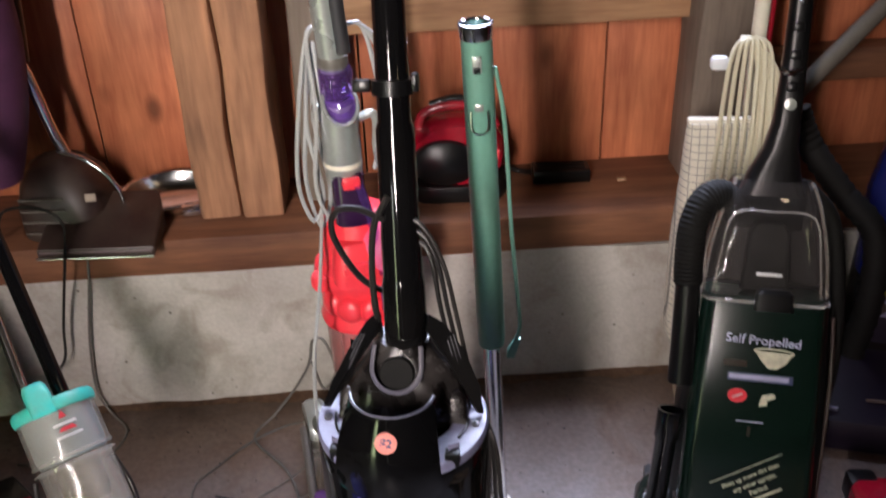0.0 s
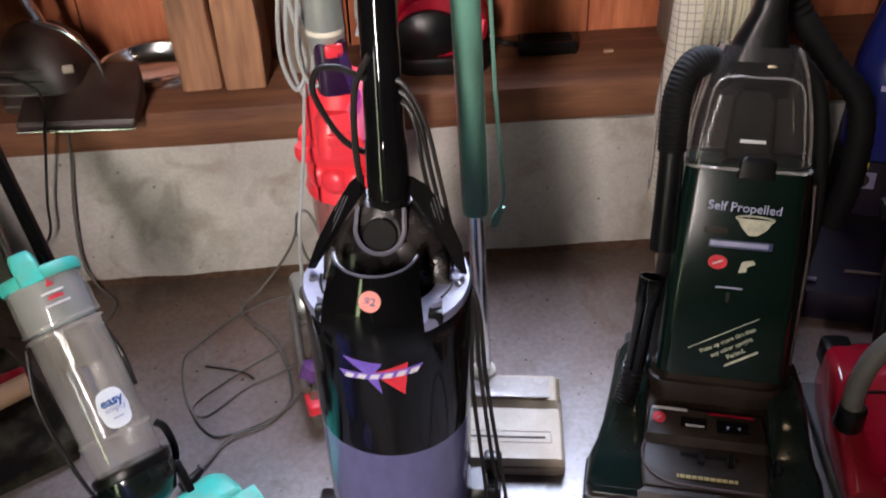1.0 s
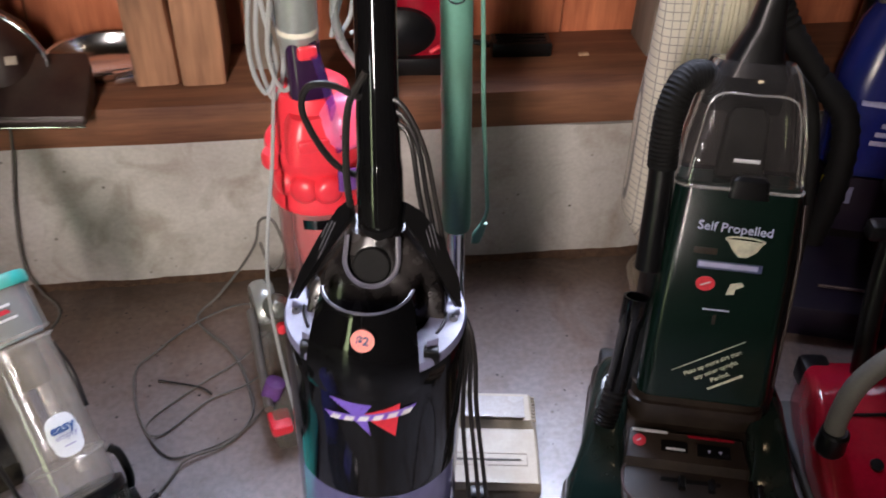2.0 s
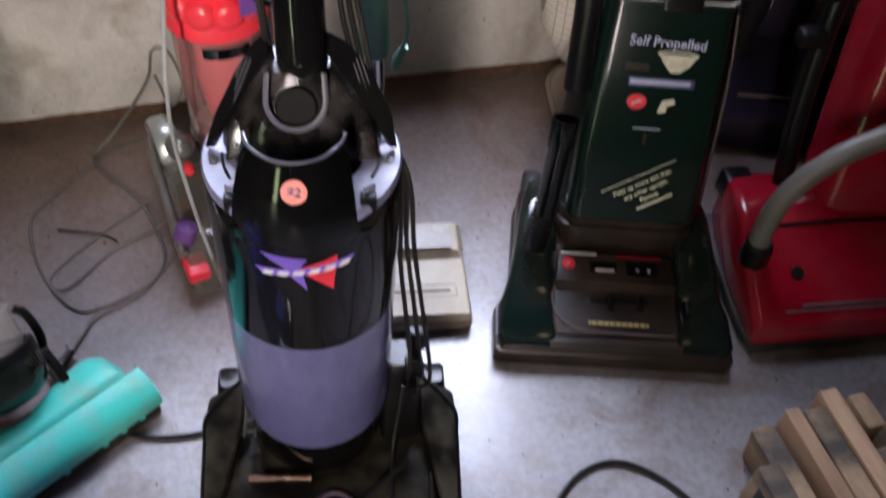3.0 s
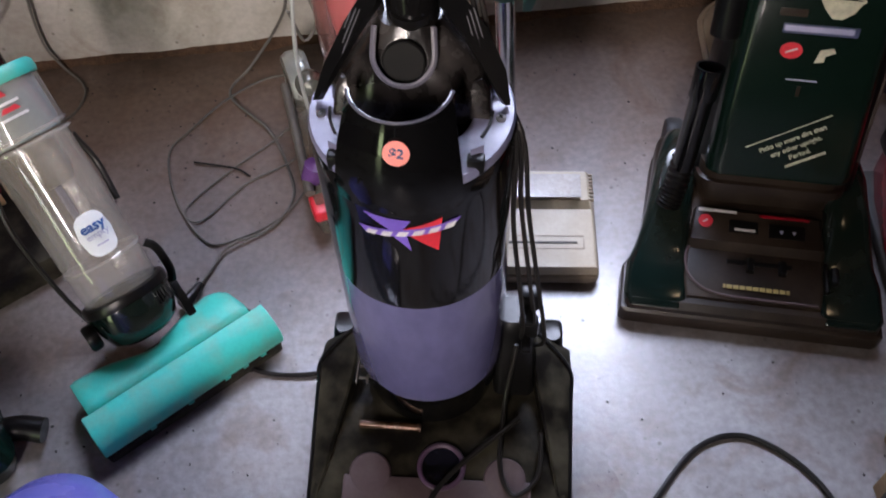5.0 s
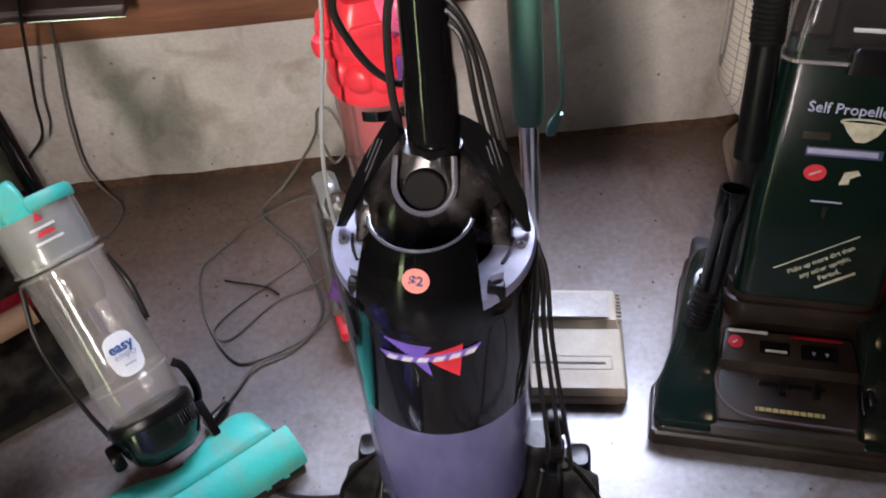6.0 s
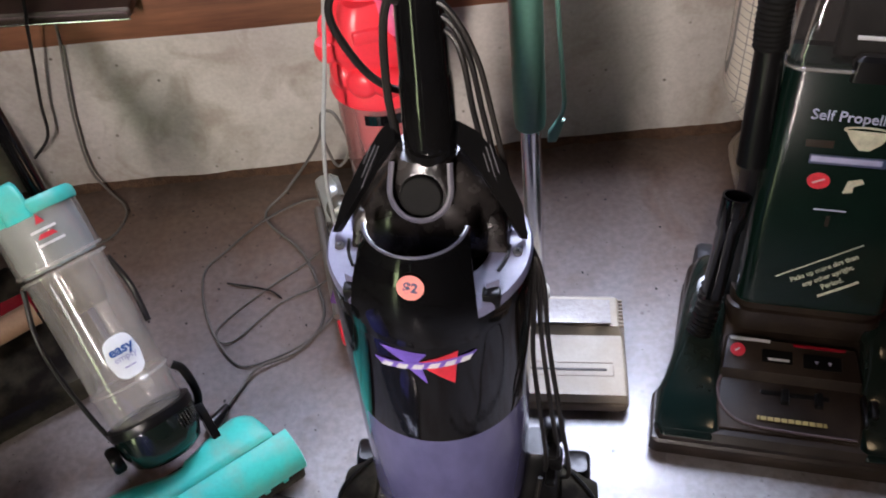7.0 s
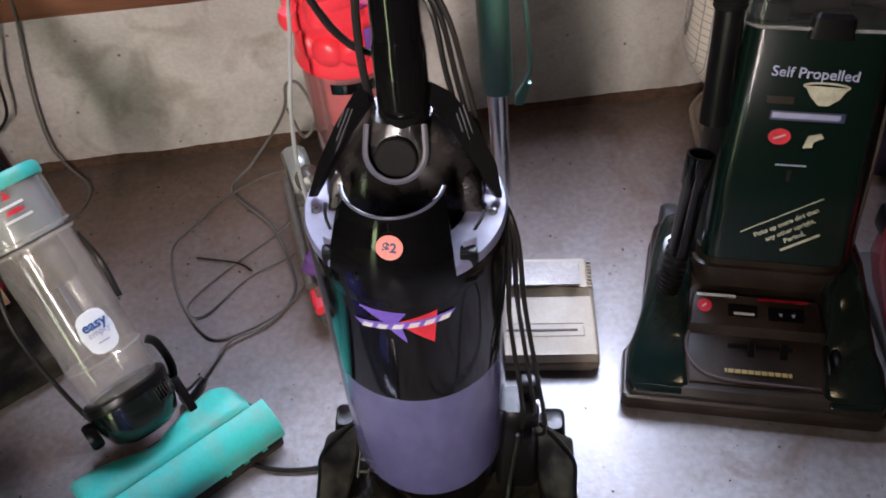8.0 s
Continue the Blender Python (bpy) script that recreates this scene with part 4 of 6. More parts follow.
def green_upright():
    v = thing("upright_vacuum", pose(0.0615, -0.757, 0, 0, 0, -16), "dark green self-propelled upright vacuum with a clear smoky dome", "vacuum cleaner", "vacuum cleaners")
    part("skirt", hull_y([(0.0, 0.180, 0.004, 0.030), (0.005, 0.187, 0.003, 0.034), (0.080, 0.187, 0.003, 0.034), (0.125, 0.162, 0.003, 0.034), (0.30, 0.150, 0.003, 0.034)], 0.004), BROWNB, v, "brown-black bumper skirt")
    base = part("base", hull_y([(0.004, 0.176, 0.030, 0.042), (0.012, 0.180, 0.030, 0.052), (0.05, 0.180, 0.030, 0.060), (0.10, 0.170, 0.030, 0.074), (0.15, 0.160, 0.030, 0.092), (0.21, 0.155, 0.030, 0.108), (0.28, 0.150, 0.030, 0.105), (0.30, 0.145, 0.03, 0.09)], 0.014), BROWNB, v, "dusty brown-black nozzle housing")
    for sx in (-1, 1):
        f = hull_y([(0.005, 0.036, 0.032, 0.046), (0.018, 0.046, 0.032, 0.057), (0.07, 0.048, 0.032, 0.067), (0.095, 0.041, 0.032, 0.079), (0.12, 0.035, 0.032, 0.100), (0.16, 0.032, 0.032, 0.124), (0.21, 0.030, 0.032, 0.142), (0.25, 0.026, 0.032, 0.145), (0.29, 0.02, 0.032, 0.12)], 0.022, 7)
        sh = [Vector((x + sx * (0.138 - 0.08 * max(0, y - 0.03)), y, z)) for x, y, z in f[0]]
        part("fender", (sh, f[1]), GREENG, base, "glossy dark green fender")
        part("wheel", xf(lathe([(0.0, -0.014), (0.04, -0.014), (0.044, -0.008), (0.044, 0.008), (0.04, 0.014), (0.0, 0.014)], 24), pose(sx * 0.120, 0.325, 0.044, 0, 90)), RUBBER, v)
    pan = part("control_panel", hull_y([(0.022, 0.096, 0.04, 0.058), (0.05, 0.100, 0.04, 0.066), (0.096, 0.098, 0.04, 0.074), (0.102, 0.098, 0.04, 0.090), (0.150, 0.092, 0.04, 0.101), (0.160, 0.09, 0.04, 0.094)], 0.006), BROWNB, base, "dull brown control panel")
    part("name_bar", box(0.094, 0.006, 0.0008, (0, 0, 0), 0.0002), INK_G, pan, "gold lettering too worn to read", pose(0.003, 0.040, 0.0655, 13))
    for i in range(10):
        part("name_gap", box(0.0015, 0.0062, 0.0009, (0, 0, 0), 0.0002), BROWNB, pan, "", pose(-0.040 + i * 0.0094, 0.040, 0.0657, 13))
    part("name_bar", box(0.056, 0.005, 0.0008, (0, 0, 0), 0.0002), INK_W, pan, "", pose(-0.058, 0.148, 0.1022, 12))
    part("red_note", box(0.072, 0.005, 0.0008, (0, 0, 0), 0.0002), DKRED, pan, "", pose(0.038, 0.146, 0.1020, 12))
    lg = part("badge", disc(0.0105), INK_R, pan, "round red badge", pose(-0.075, 0.130, 0.0985, 12))
    part("badge_line", box(0.010, 0.002, 0.0006, (0, 0, 0), 0.0001), INK_W, lg, "", pose(-0.075, 0.130, 0.0995, 12, 0, 40))
    part("label_window", box(0.042, 0.020, 0.001, (0, 0, 0), 0.0004), BLACKM, pan, "", pose(-0.02, 0.126, 0.0970, 11))
    part("label_line", box(0.030, 0.004, 0.0006, (0, 0, 0), 0.0002), INK_W, pan, "", pose(-0.018, 0.121, 0.0968, 11))
    part("indicator", box(0.052, 0.022, 0.002, (0, 0, 0), 0.0008), BLACKM, pan, "", pose(0.042, 0.124, 0.0968, 11))
    for x in (0.034, 0.052):
        part("indicator_mark", slab([(-0.003, 0.003), (0.003, 0.003), (0, -0.003)], 0.0006), INK_L, pan, "", pose(x, 0.122, 0.0980, 11))
    for x in (-0.012, 0.034):
        part("slider_slot", box(0.048, 0.007, 0.002, (0, 0, 0), 0.0008), BLACKM, pan, "", pose(x - 0.004, 0.080, 0.0715, 10))
        part("slider", body([(0, 0.012, 0.024, 0.003, 0, 0), (0.008, 0.008, 0.020, 0.003, 0, 0)]), BLACKM, pan, "", pose(x + 0.006, 0.076, 0.070, 10))
    part("recess_rim", tube([(-0.094, 0.100, 0.0755), (-0.099, 0.080, 0.0725), (-0.092, 0.050, 0.0672), (-0.060, 0.030, 0.0618), (0.0, 0.026, 0.0605), (0.090, 0.026, 0.0600)], 0.0022, 6, 5), MAROON, pan, "dusty pale edge of the recess")
    part("slot_bar", box(0.006, 0.052, 0.010, (0.100, 0.066, 0.0735), 0.002), BLACKM, pan)
    part("pedal", box(0.010, 0.03, 0.012, (0.112, 0.07, 0.075), 0.003), BLACKM, base)
    part("corner_mark", box(0.030, 0.003, 0.0008, (0.13, 0.016, 0.0535), 0.0002), INK_W, base)
    L = pose(0, 0.135, 0.12, -17.7)
    cx = 0.008
    part("lower_band", body([(-0.006, 0.200, 0.090, 0.03, cx, 0.078), (0.022, 0.204, 0.094, 0.03, cx, 0.076), (0.026, 0.212, 0.112, 0.03, cx, 0.068), (0.040, 0.212, 0.114, 0.03, cx, 0.067), (0.043, 0.205, 0.108, 0.03, cx, 0.068), (0.066, 0.206, 0.116, 0.03, cx, 0.064)]), BROWNB, v, "black-brown hinge band", L)
    house = part("housing", body([(0.03, 0.232, 0.125, 0.03, cx + 0.006, 0.095), (0.20, 0.226, 0.125, 0.03, cx + 0.006, 0.095), (0.405, 0.196, 0.120, 0.03, cx + 0.004, 0.095), (0.412, 0.186, 0.060, 0.025, cx + 0.004, 0.124), (0.53, 0.150, 0.05, 0.02, cx, 0.116), (0.575, 0.11, 0.045, 0.02, cx, 0.098)]), BLACKM, v, "black rear housing", L)
    door = part("bag_door", body([(0.060, 0.200, 0.080, 0.022, cx + 0.002, 0.042), (0.066, 0.202, 0.084, 0.022, cx + 0.002, 0.042), (0.20, 0.194, 0.084, 0.022, cx + 0.001, 0.042), (0.404, 0.178, 0.084, 0.022, cx, 0.042), (0.410, 0.172, 0.078, 0.022, cx, 0.042)]), GREEN, v, "dark green bag door with printed words", L)
    F = L @ pose(cx, -0.0008, 0, 90)

    def put(name, g, ink, x, z, turn=0.0, label=""):
        part(name, g, ink, door, label, F @ pose(x, z, 0.0, 0, 0, turn))
    put("lettering", words("Self Propelled", 0.0195, 0.0002), INK_L, 0.003, 0.345, -1.5, "pale lilac lettering")
    fun = add(ring(0.028, 0.0014, 24, None, 1.0, 0.16), slab([(-0.027, 0.0), (0.027, 0.0), (0.019, -0.016), (0.006, -0.026), (-0.006, -0.026), (-0.018, -0.014)], 0.0006))
    put("funnel_drawing", xf(fun, pose(0, 0, 0)), INK_C, 0.020, 0.329, -1.5, "worn cream drawing of a funnel")
    put("worn_word", box(0.034, 0.010, 0.0004, (0, 0, 0), 0.0001), BROWNB, -0.034, 0.308)
    nb = part("name_plate", box(0.094, 0.013, 0.0008, (0, 0, 0), 0.0002), INK_D, door, "", F @ pose(0.004, 0.287, 0.0004))
    part("name_bar", box(0.086, 0.0075, 0.0008, (0, 0, 0), 0.0002), INK_L, door, "pale lettering too worn to read", F @ pose(0.002, 0.2875, 0.0012))
    lg = part("badge", disc(0.0115, 0.0008, 1.25), INK_R, door, "oval red badge", F @ pose(-0.026, 0.257, 0))
    put("badge_line", box(0.016, 0.0022, 0.0006, (0, 0, 0.001), 0.0001), INK_W, -0.026, 0.257, 24)
    put("funnel_tail", slab([(-0.010, -0.012), (0.002, -0.010), (0.002, -0.002), (0.014, 0.004), (0.010, 0.010), (-0.006, 0.006)], 0.0006), INK_C, 0.016, 0.254)
    put("print_line", box(0.040, 0.0022, 0.0004, (0, 0, 0), 0.0001), INK_L, -0.004, 0.216)
    put("print_mark", box(0.005, 0.016, 0.0004, (0, 0, 0), 0.0001), BROWNB, -0.004, 0.200)
    put("rule", box(0.118, 0.0016, 0.0004, (0, 0, 0), 0.0001), INK_C, -0.002, 0.139, 31)
    for i, (tx, w) in enumerate((("Picks up more dirt than", 0.0096), ("any other upright.", 0.0096), ("Period.", 0.0105))):
        put("lettering", words(tx, w, 0.0002), INK_C, 0.006 + 0.0075 * i, 0.128 - 0.011 * i, 31)
    put("rule", box(0.056, 0.0040, 0.0004, (0, 0, 0), 0.0001), INK_C, 0.030, 0.098, 31)
    dome = [(0.400, 0.180, 0.090, 0.024, cx, 0.044), (0.414, 0.182, 0.092, 0.024, cx, 0.044), (0.47, 0.172, 0.090, 0.026, cx, 0.046), (0.53, 0.148, 0.082, 0.028, cx, 0.052), (0.565, 0.126, 0.070, 0.026, cx, 0.058), (0.578, 0.112, 0.058, 0.024, cx, 0.061)]
    d = part("dome", loft([[(x, y, z) for x, y in rrect(w, dd, r, a, b)] for z, w, dd, r, a, b in dome], True), DOME, v, "clear smoky plastic dome, scuffed", L, False)
    rim = rrect(0.184, 0.094, 0.024, cx, 0.044)
    part("dome_rim", tube([(x, y, 0.404) for x, y in rim], 0.0022, 6, 2, True), BINC, d, "", L, False)
    part("dome_ridge", tube([(cx - 0.076, 0.0030, 0.416), (cx - 0.070, 0.005, 0.47), (cx - 0.056, 0.009, 0.532), (cx, 0.007, 0.538), (cx + 0.056, 0.009, 0.532), (cx + 0.070, 0.005, 0.47), (cx + 0.076, 0.0030, 0.416)], 0.0017, 6, 4), BINC, d, "", L, False)
    # pale tubes stand in for light refracted along the dome's two side edges
    for sx in (-1, 1):
        part("dome_edge_glint", tube([(cx + sx * 0.0885, 0.026, 0.412), (cx + sx * 0.0835, 0.028, 0.470), (cx + sx * 0.0710, 0.034, 0.530), (cx + sx * 0.0600, 0.042, 0.565), (cx + sx * 0.0530, 0.050, 0.577)], 0.0026, 8, 5), BINC, d, "", L, False)
    part("inner_filter", body([(0.415, 0.07, 0.02, 0.008, cx, 0.036), (0.50, 0.06, 0.02, 0.008, cx, 0.040), (0.515, 0.04, 0.014, 0.006, cx, 0.040)]), DARKH, d, "", L)
    part("dome_bar", box(0.036, 0.001, 0.005, (cx, -0.003, 0.447), 0.0003), INK_W, d, "", L)
    part("dome_latch", body([(0.392, 0.058, 0.020, 0.006, cx + 0.012, 0.004), (0.418, 0.052, 0.020, 0.006, cx + 0.012, 0.004), (0.424, 0.040, 0.014, 0.006, cx + 0.012, 0.006)]), BLACKM, d, "", L)
    neck = part("handle", body([(0.556, 0.098, 0.055, 0.02, cx, 0.062), (0.585, 0.078, 0.052, 0.02, cx, 0.064), (0.625, 0.050, 0.046, 0.016, cx + 0.006, 0.066), (0.665, 0.038, 0.040, 0.013, cx + 0.010, 0.066), (0.72, 0.036, 0.036, 0.012, cx + 0.012, 0.066), (0.82, 0.032, 0.032, 0.012, cx + 0.012, 0.066), (1.00, 0.032, 0.032, 0.012, cx + 0.012, 0.066)]), BLACKM, v, "black handle neck", L)
    part("button", xf(lathe([(0.0, 0), (0.0085, 0), (0.0085, 0.002), (0, 0.003)], 20), pose(cx + 0.010, 0.0462, 0.69, 90)), SILVER, neck, "round grey button", L)
    for z in (0.715, 0.76, 0.80):
        part("lug", box(0.016, 0.008, 0.014, (cx + 0.010, 0.047, z), 0.003), BLACKM, neck, "", L)
    part("steel_tip", box(0.012, 0.006, 0.005, (cx + 0.012, 0.048, 0.835), 0.002), CHROME, neck, "", L)
    part("hook", tube([(cx + 0.02, 0.05, 0.74), (cx + 0.0, 0.03, 0.735), (cx - 0.012, 0.032, 0.742)], 0.004, 8), CHROME, neck, "", L)
    part("hose", tube([(-0.040, 0.365, 0.60), (-0.065, 0.345, 0.634), (-0.090, 0.325, 0.632), (-0.104, 0.305, 0.600), (-0.106, 0.292, 0.555), (-0.104, 0.280, 0.515)], 0.0225, 14, 13, rib=0.0016), DARKH, v, "black ribbed hose end")
    part("wand", tube([(-0.104, 0.285, 0.525), (-0.102, 0.262, 0.45), (-0.100, 0.238, 0.362)], lambda t: 0.0185 + 0.002 * t, 20, 4), BLACKM, v, "black wand tube clipped to the side")
    cup = lathe([(0.016, -0.16), (0.0165, -0.05), (0.0195, -0.045), (0.0200, 0.0), (0.0165, 0.0), (0.0150, -0.05)], 24)
    part("crevice_tube", xf(cup, pose(-0.112, 0.212, 0.325, -17.7, 4)), BLACK, v, "black tube with an open end")
    part("hose_foot", tube([(-0.122, 0.172, 0.185), (-0.128, 0.150, 0.145), (-0.134, 0.138, 0.118)], 0.0185, 14, 9, rib=0.0025), BLACKM, v)
    part("side_cord", tube([(0.122, 0.20, 0.18), (0.122, 0.26, 0.36), (0.116, 0.30, 0.46)], 0.003, 8), BROWNM, v)
    part("cord_wrap", tube([(0.07, 0.41, 0.62), (0.115, 0.41, 0.56), (0.138, 0.37, 0.42), (0.135, 0.33, 0.30), (0.11, 0.33, 0.28), (0.10, 0.38, 0.44), (0.08, 0.42, 0.60)], 0.012, 10), DARKH, v, "bundled black cord")
    return v


green_upright()

# ---- sage green electric broom ----


def broom():
    v = thing("electric_broom", pose(-0.255, -0.53, 0, 0, 0, -8.5), "sage green electric broom with a chrome tube and beige floor head", "vacuum cleaner", "vacuum cleaners")
    head = part("floor_head", body([(0.004, 0.270, 0.178, 0.012, 0, 0), (0.010, 0.276, 0.184, 0.012, 0, 0), (0.022, 0.276, 0.184, 0.012, 0, 0), (0.024, 0.270, 0.180, 0.012, 0, 0)]), BEIGED, v, "brownish rubber rim")
    top = part("head_cover", hull_y([(-0.088, 0.134, 0.022, 0.032), (-0.084, 0.135, 0.022, 0.040), (-0.02, 0.134, 0.022, 0.047), (0.018, 0.133, 0.022, 0.051), (0.026, 0.128, 0.022, 0.064), (0.080, 0.126, 0.022, 0.068), (0.088, 0.124, 0.022, 0.060)], 0.006), BEIGE, head, "yellowed beige plastic cover")
    part("name_plate", box(0.226, 0.046, 0.002, (0, 0.052, 0.0682), 0.0008), PLATE, top, "pale grey plate with unreadable print", rot(1.5))
    part("print_line", box(0.12, 0.006, 0.0006, (0.01, 0.054, 0.0702), 0.0002), INK_W, top)
    part("groove", add(box(0.230, 0.0018, 0.001, (0, -0.030, 0.0462), 0.0003), box(0.230, 0.0018, 0.001, (0, -0.052, 0.0437), 0.0003), box(0.0018, 0.022, 0.001, (0.115, -0.041, 0.0450), 0.0003)), BEIGED, top)
    part("slot", box(0.210, 0.004, 0.001, (0, -0.042, 0.0452), 0.0003), BROWNB, top)
    for i in range(8):
        part("rib", box(0.010, 0.0022, 0.006, (0.128, 0.028 + i * 0.007, 0.062), 0.0008), BEIGE, top)
    base, top_ = Vector((0.0, 0.085, 0.052)), Vector((-0.033, 0.062, 0.932))
    d = (top_ - base).normalized()
    ux = Vector((0, 1, 0)).cross(d).normalized()
    q = Matrix((ux, d.cross(ux), d)).transposed().to_4x4()
    q.translation = base
    part("swivel", xf(lathe([(0.012, 0.0), (0.021, 0.006), (0.021, 0.028), (0.014, 0.036)], 24), q), WHITEP, v, "white swivel collar")
    part("lower_tube", xf(lathe([(0.0135, 0.02), (0.0135, 0.40)], 24), q), CHROME, v, "chromed lower tube")
    up = part("upper_tube", xf(lathe([(0.0150, 0.372), (0.0200, 0.376), (0.0212, 0.390), (0.0205, 0.52), (0.0205, 0.866)], 28), q), SAGE, v, "sage green enamelled body tube")
    part("collar", xf(lathe([(0.0208, 0.862), (0.0218, 0.865), (0.0222, 0.876), (0.0225, 0.880), (0.0178, 0.880), (0.0178, 0.850)], 28), q), CHROME, up, "bright chrome collar at the top")
    part("collar_rim", xf(ring(0.0203, 0.0030), q @ pose(0, 0, 0.880)), CHROME, up, "", None)
    part("switch", box(0.012, 0.005, 0.022, (0, -0.0205, 0.833), 0.001), SILVER, up, "", q)
    part("switch_key", box(0.009, 0.004, 0.009, (0, -0.0225, 0.826), 0.001), BLACKM, up, "", q)
    part("wire_hook", tube([(-0.011, -0.0215, 0.770), (-0.0105, -0.024, 0.745), (0.0, -0.025, 0.738), (0.0105, -0.024, 0.745), (0.011, -0.0215, 0.770)], 0.0012, 6), CHROME, up, "", q)
    part("hook_plate", box(0.012, 0.003, 0.010, (0, -0.0208, 0.774), 0.001), SILVER, up, "", q)
    part("cord", tube([(0.022, 0.006, 0.82), (0.032, 0.004, 0.74), (0.036, 0.0, 0.58), (0.042, -0.003, 0.46), (0.044, -0.005, 0.41), (0.036, -0.006, 0.382)], 0.0030, 8), SAGE, up, "sage green cord hanging along the tube", q)
    part("cord_hook", add(body([(0.352, 0.012, 0.009, 0.003, 0.028, -0.006), (0.366, 0.016, 0.012, 0.004, 0.031, -0.006), (0.386, 0.010, 0.008, 0.003, 0.040, -0.005)])), SAGE, up, "", q)
    return v


broom()

# ---- red and silver cyclone upright ----


def red_cyclone_upright():
    v = thing("upright_vacuum", pose(-0.415, -0.46, 0, 0, 0, 12.6), "silver upright vacuum with bright red cyclone top and clear bin", "vacuum cleaner", "vacuum cleaners")
    head = part("floor_head", hull_y([(0.0, 0.135, 0.008, 0.045), (0.02, 0.14, 0.006, 0.062), (0.12, 0.135, 0.006, 0.070), (0.22, 0.12, 0.01, 0.07), (0.30, 0.10, 0.02, 0.06)], 0.01), HEADC, v, "dusty clear floor head")
    part("brush_housing", hull_y([(0.01, 0.125, 0.010, 0.040), (0.10, 0.125, 0.010, 0.050), (0.28, 0.09, 0.02, 0.045)], 0.01), BROWNB, head)
    part("red_corner", box(0.036, 0.045, 0.022, (-0.125, 0.022, 0.050), 0.005), RED, head, "bright red end cap")
    part("violet_cap", xf(lathe([(0.0, 0), (0.017, 0), (0.017, 0.03), (0.0, 0.034)], 20), pose(-0.128, 0.072, 0.066, 0, 20)), VIOLET, head, "purple end cap")
    part("brush_rail", bar((-0.138, 0.04, 0.068), (-0.118, 0.28, 0.075), 0.008), HOSE, head)
    for sx in (-1, 1):
        part("wheel", xf(lathe([(0.0, -0.02), (0.05, -0.02), (0.056, -0.01), (0.056, 0.01), (0.05, 0.02), (0.0, 0.02)], 24), pose(sx * 0.09, 0.30, 0.056, 0, 90)), SILVER, v)
    cx, cy = 0.014, 0.222
    C = pose(cx, cy, 0, -2)
    binp = part("bin", xf(lathe([(0.064, 0.130), (0.067, 0.140), (0.0715, 0.34), (0.0715, 0.352)], 40), C), BIND, v, "dusty clear bin tinted pink by the red cyclone inside", None, False)
    part("shroud", xf(lathe([(0.020, 0.135), (0.034, 0.17), (0.046, 0.25), (0.050, 0.345)], 32), C), mat("dusty_pink_shroud", (0.52, 0.14, 0.15), 0.5, dust=0.5, dust_colour=(0.40, 0.34, 0.30)), binp, "dusty pink shroud")
    part("bin_base", xf(lathe([(0.052, 0.095), (0.066, 0.105), (0.069, 0.135), (0.06, 0.14)], 36), C), SILVER, v)
    part("black_band", xf(wrap([(-0.046, 0.319), (0.026, 0.319), (0.026, 0.337), (-0.046, 0.337)], 0.0722, 0, 0, 12), C), BLACK, binp, "black label strip")
    top = part("cyclone_top", xf(lathe([(0.070, 0.346), (0.077, 0.350), (0.0785, 0.358), (0.0745, 0.366), (0.0735, 0.400), (0.0745, 0.424), (0.080, 0.432), (0.0825, 0.446), (0.0800, 0.458), (0.070, 0.464), (0.067, 0.486), (0.064, 0.515), (0.056, 0.545), (0.040, 0.556)], 48), C), RED, v, "bright red glossy cyclone top")
    for a in (-165, -128, -92, -55, -18):
        part("knob", xf(lathe([(0.0250, -0.014), (0.0240, -0.004), (0.0205, 0.002), (0.0150, 0.0055), (0.008, 0.0075), (0.0, 0.008)], 24), pose(cx + 0.070 * math.cos(radians(a)), cy + 0.070 * math.sin(radians(a)), 0.400, 90, 0, a + 90)), RED, top)
    for sx in (-1, 1):
        part("ear", xf(lathe([(0.0, -0.014), (0.017, -0.013), (0.020, -0.006), (0.020, 0.006), (0.017, 0.013), (0.0, 0.014)], 20), pose(cx + sx * 0.074, cy - 0.01, 0.443)), RED, top)
    part("step", body([(0.456, 0.085, 0.060, 0.02, cx - 0.018, cy - 0.040), (0.510, 0.076, 0.056, 0.02, cx - 0.018, cy - 0.036), (0.525, 0.060, 0.045, 0.018, cx - 0.018, cy - 0.030)]), RED, top)
    part("scoop", box(0.050, 0.012, 0.022, (cx - 0.022, cy - 0.066, 0.488), 0.005), RED, top)
    part("magenta_cup", xf(lathe([(0.046, -0.012), (0.045, 0.006), (0.036, 0.026), (0.020, 0.037), (0.0, 0.040)], 32), pose(cx + 0.036, cy - 0.042, 0.508, 62, 0, 22)), MAGENTA, v, "clear magenta cup with bright highlights", None, False)
    part("cup_back", xf(disc(0.040, 0.004), pose(cx + 0.036, cy - 0.040, 0.506, 62, 0, 22)), RED, v)
    part("violet_neck", body([(0.550, 0.066, 0.056, 0.02, cx - 0.010, cy - 0.010), (0.57, 0.060, 0.052, 0.018, cx - 0.012, cy - 0.010), (0.61, 0.052, 0.048, 0.018, cx - 0.016, cy - 0.002), (0.64, 0.048, 0.046, 0.018, cx - 0.018, cy + 0.006)]), DKVIOLET, v, "glossy dark purple neck")
    part("clear_strip", tube([(cx + 0.020, cy - 0.062, 0.47), (cx + 0.012, cy - 0.060, 0.54), (cx + 0.004, cy - 0.044, 0.585), (cx - 0.004, cy - 0.034, 0.62)], 0.010, 12, 6, flat=0.5), VIOLETC, v, "clear violet release strip", None, False)
    part("violet_panel", box(0.032, 0.008, 0.040, (cx + 0.026, cy - 0.080, 0.425), 0.003), VIOLET, v)
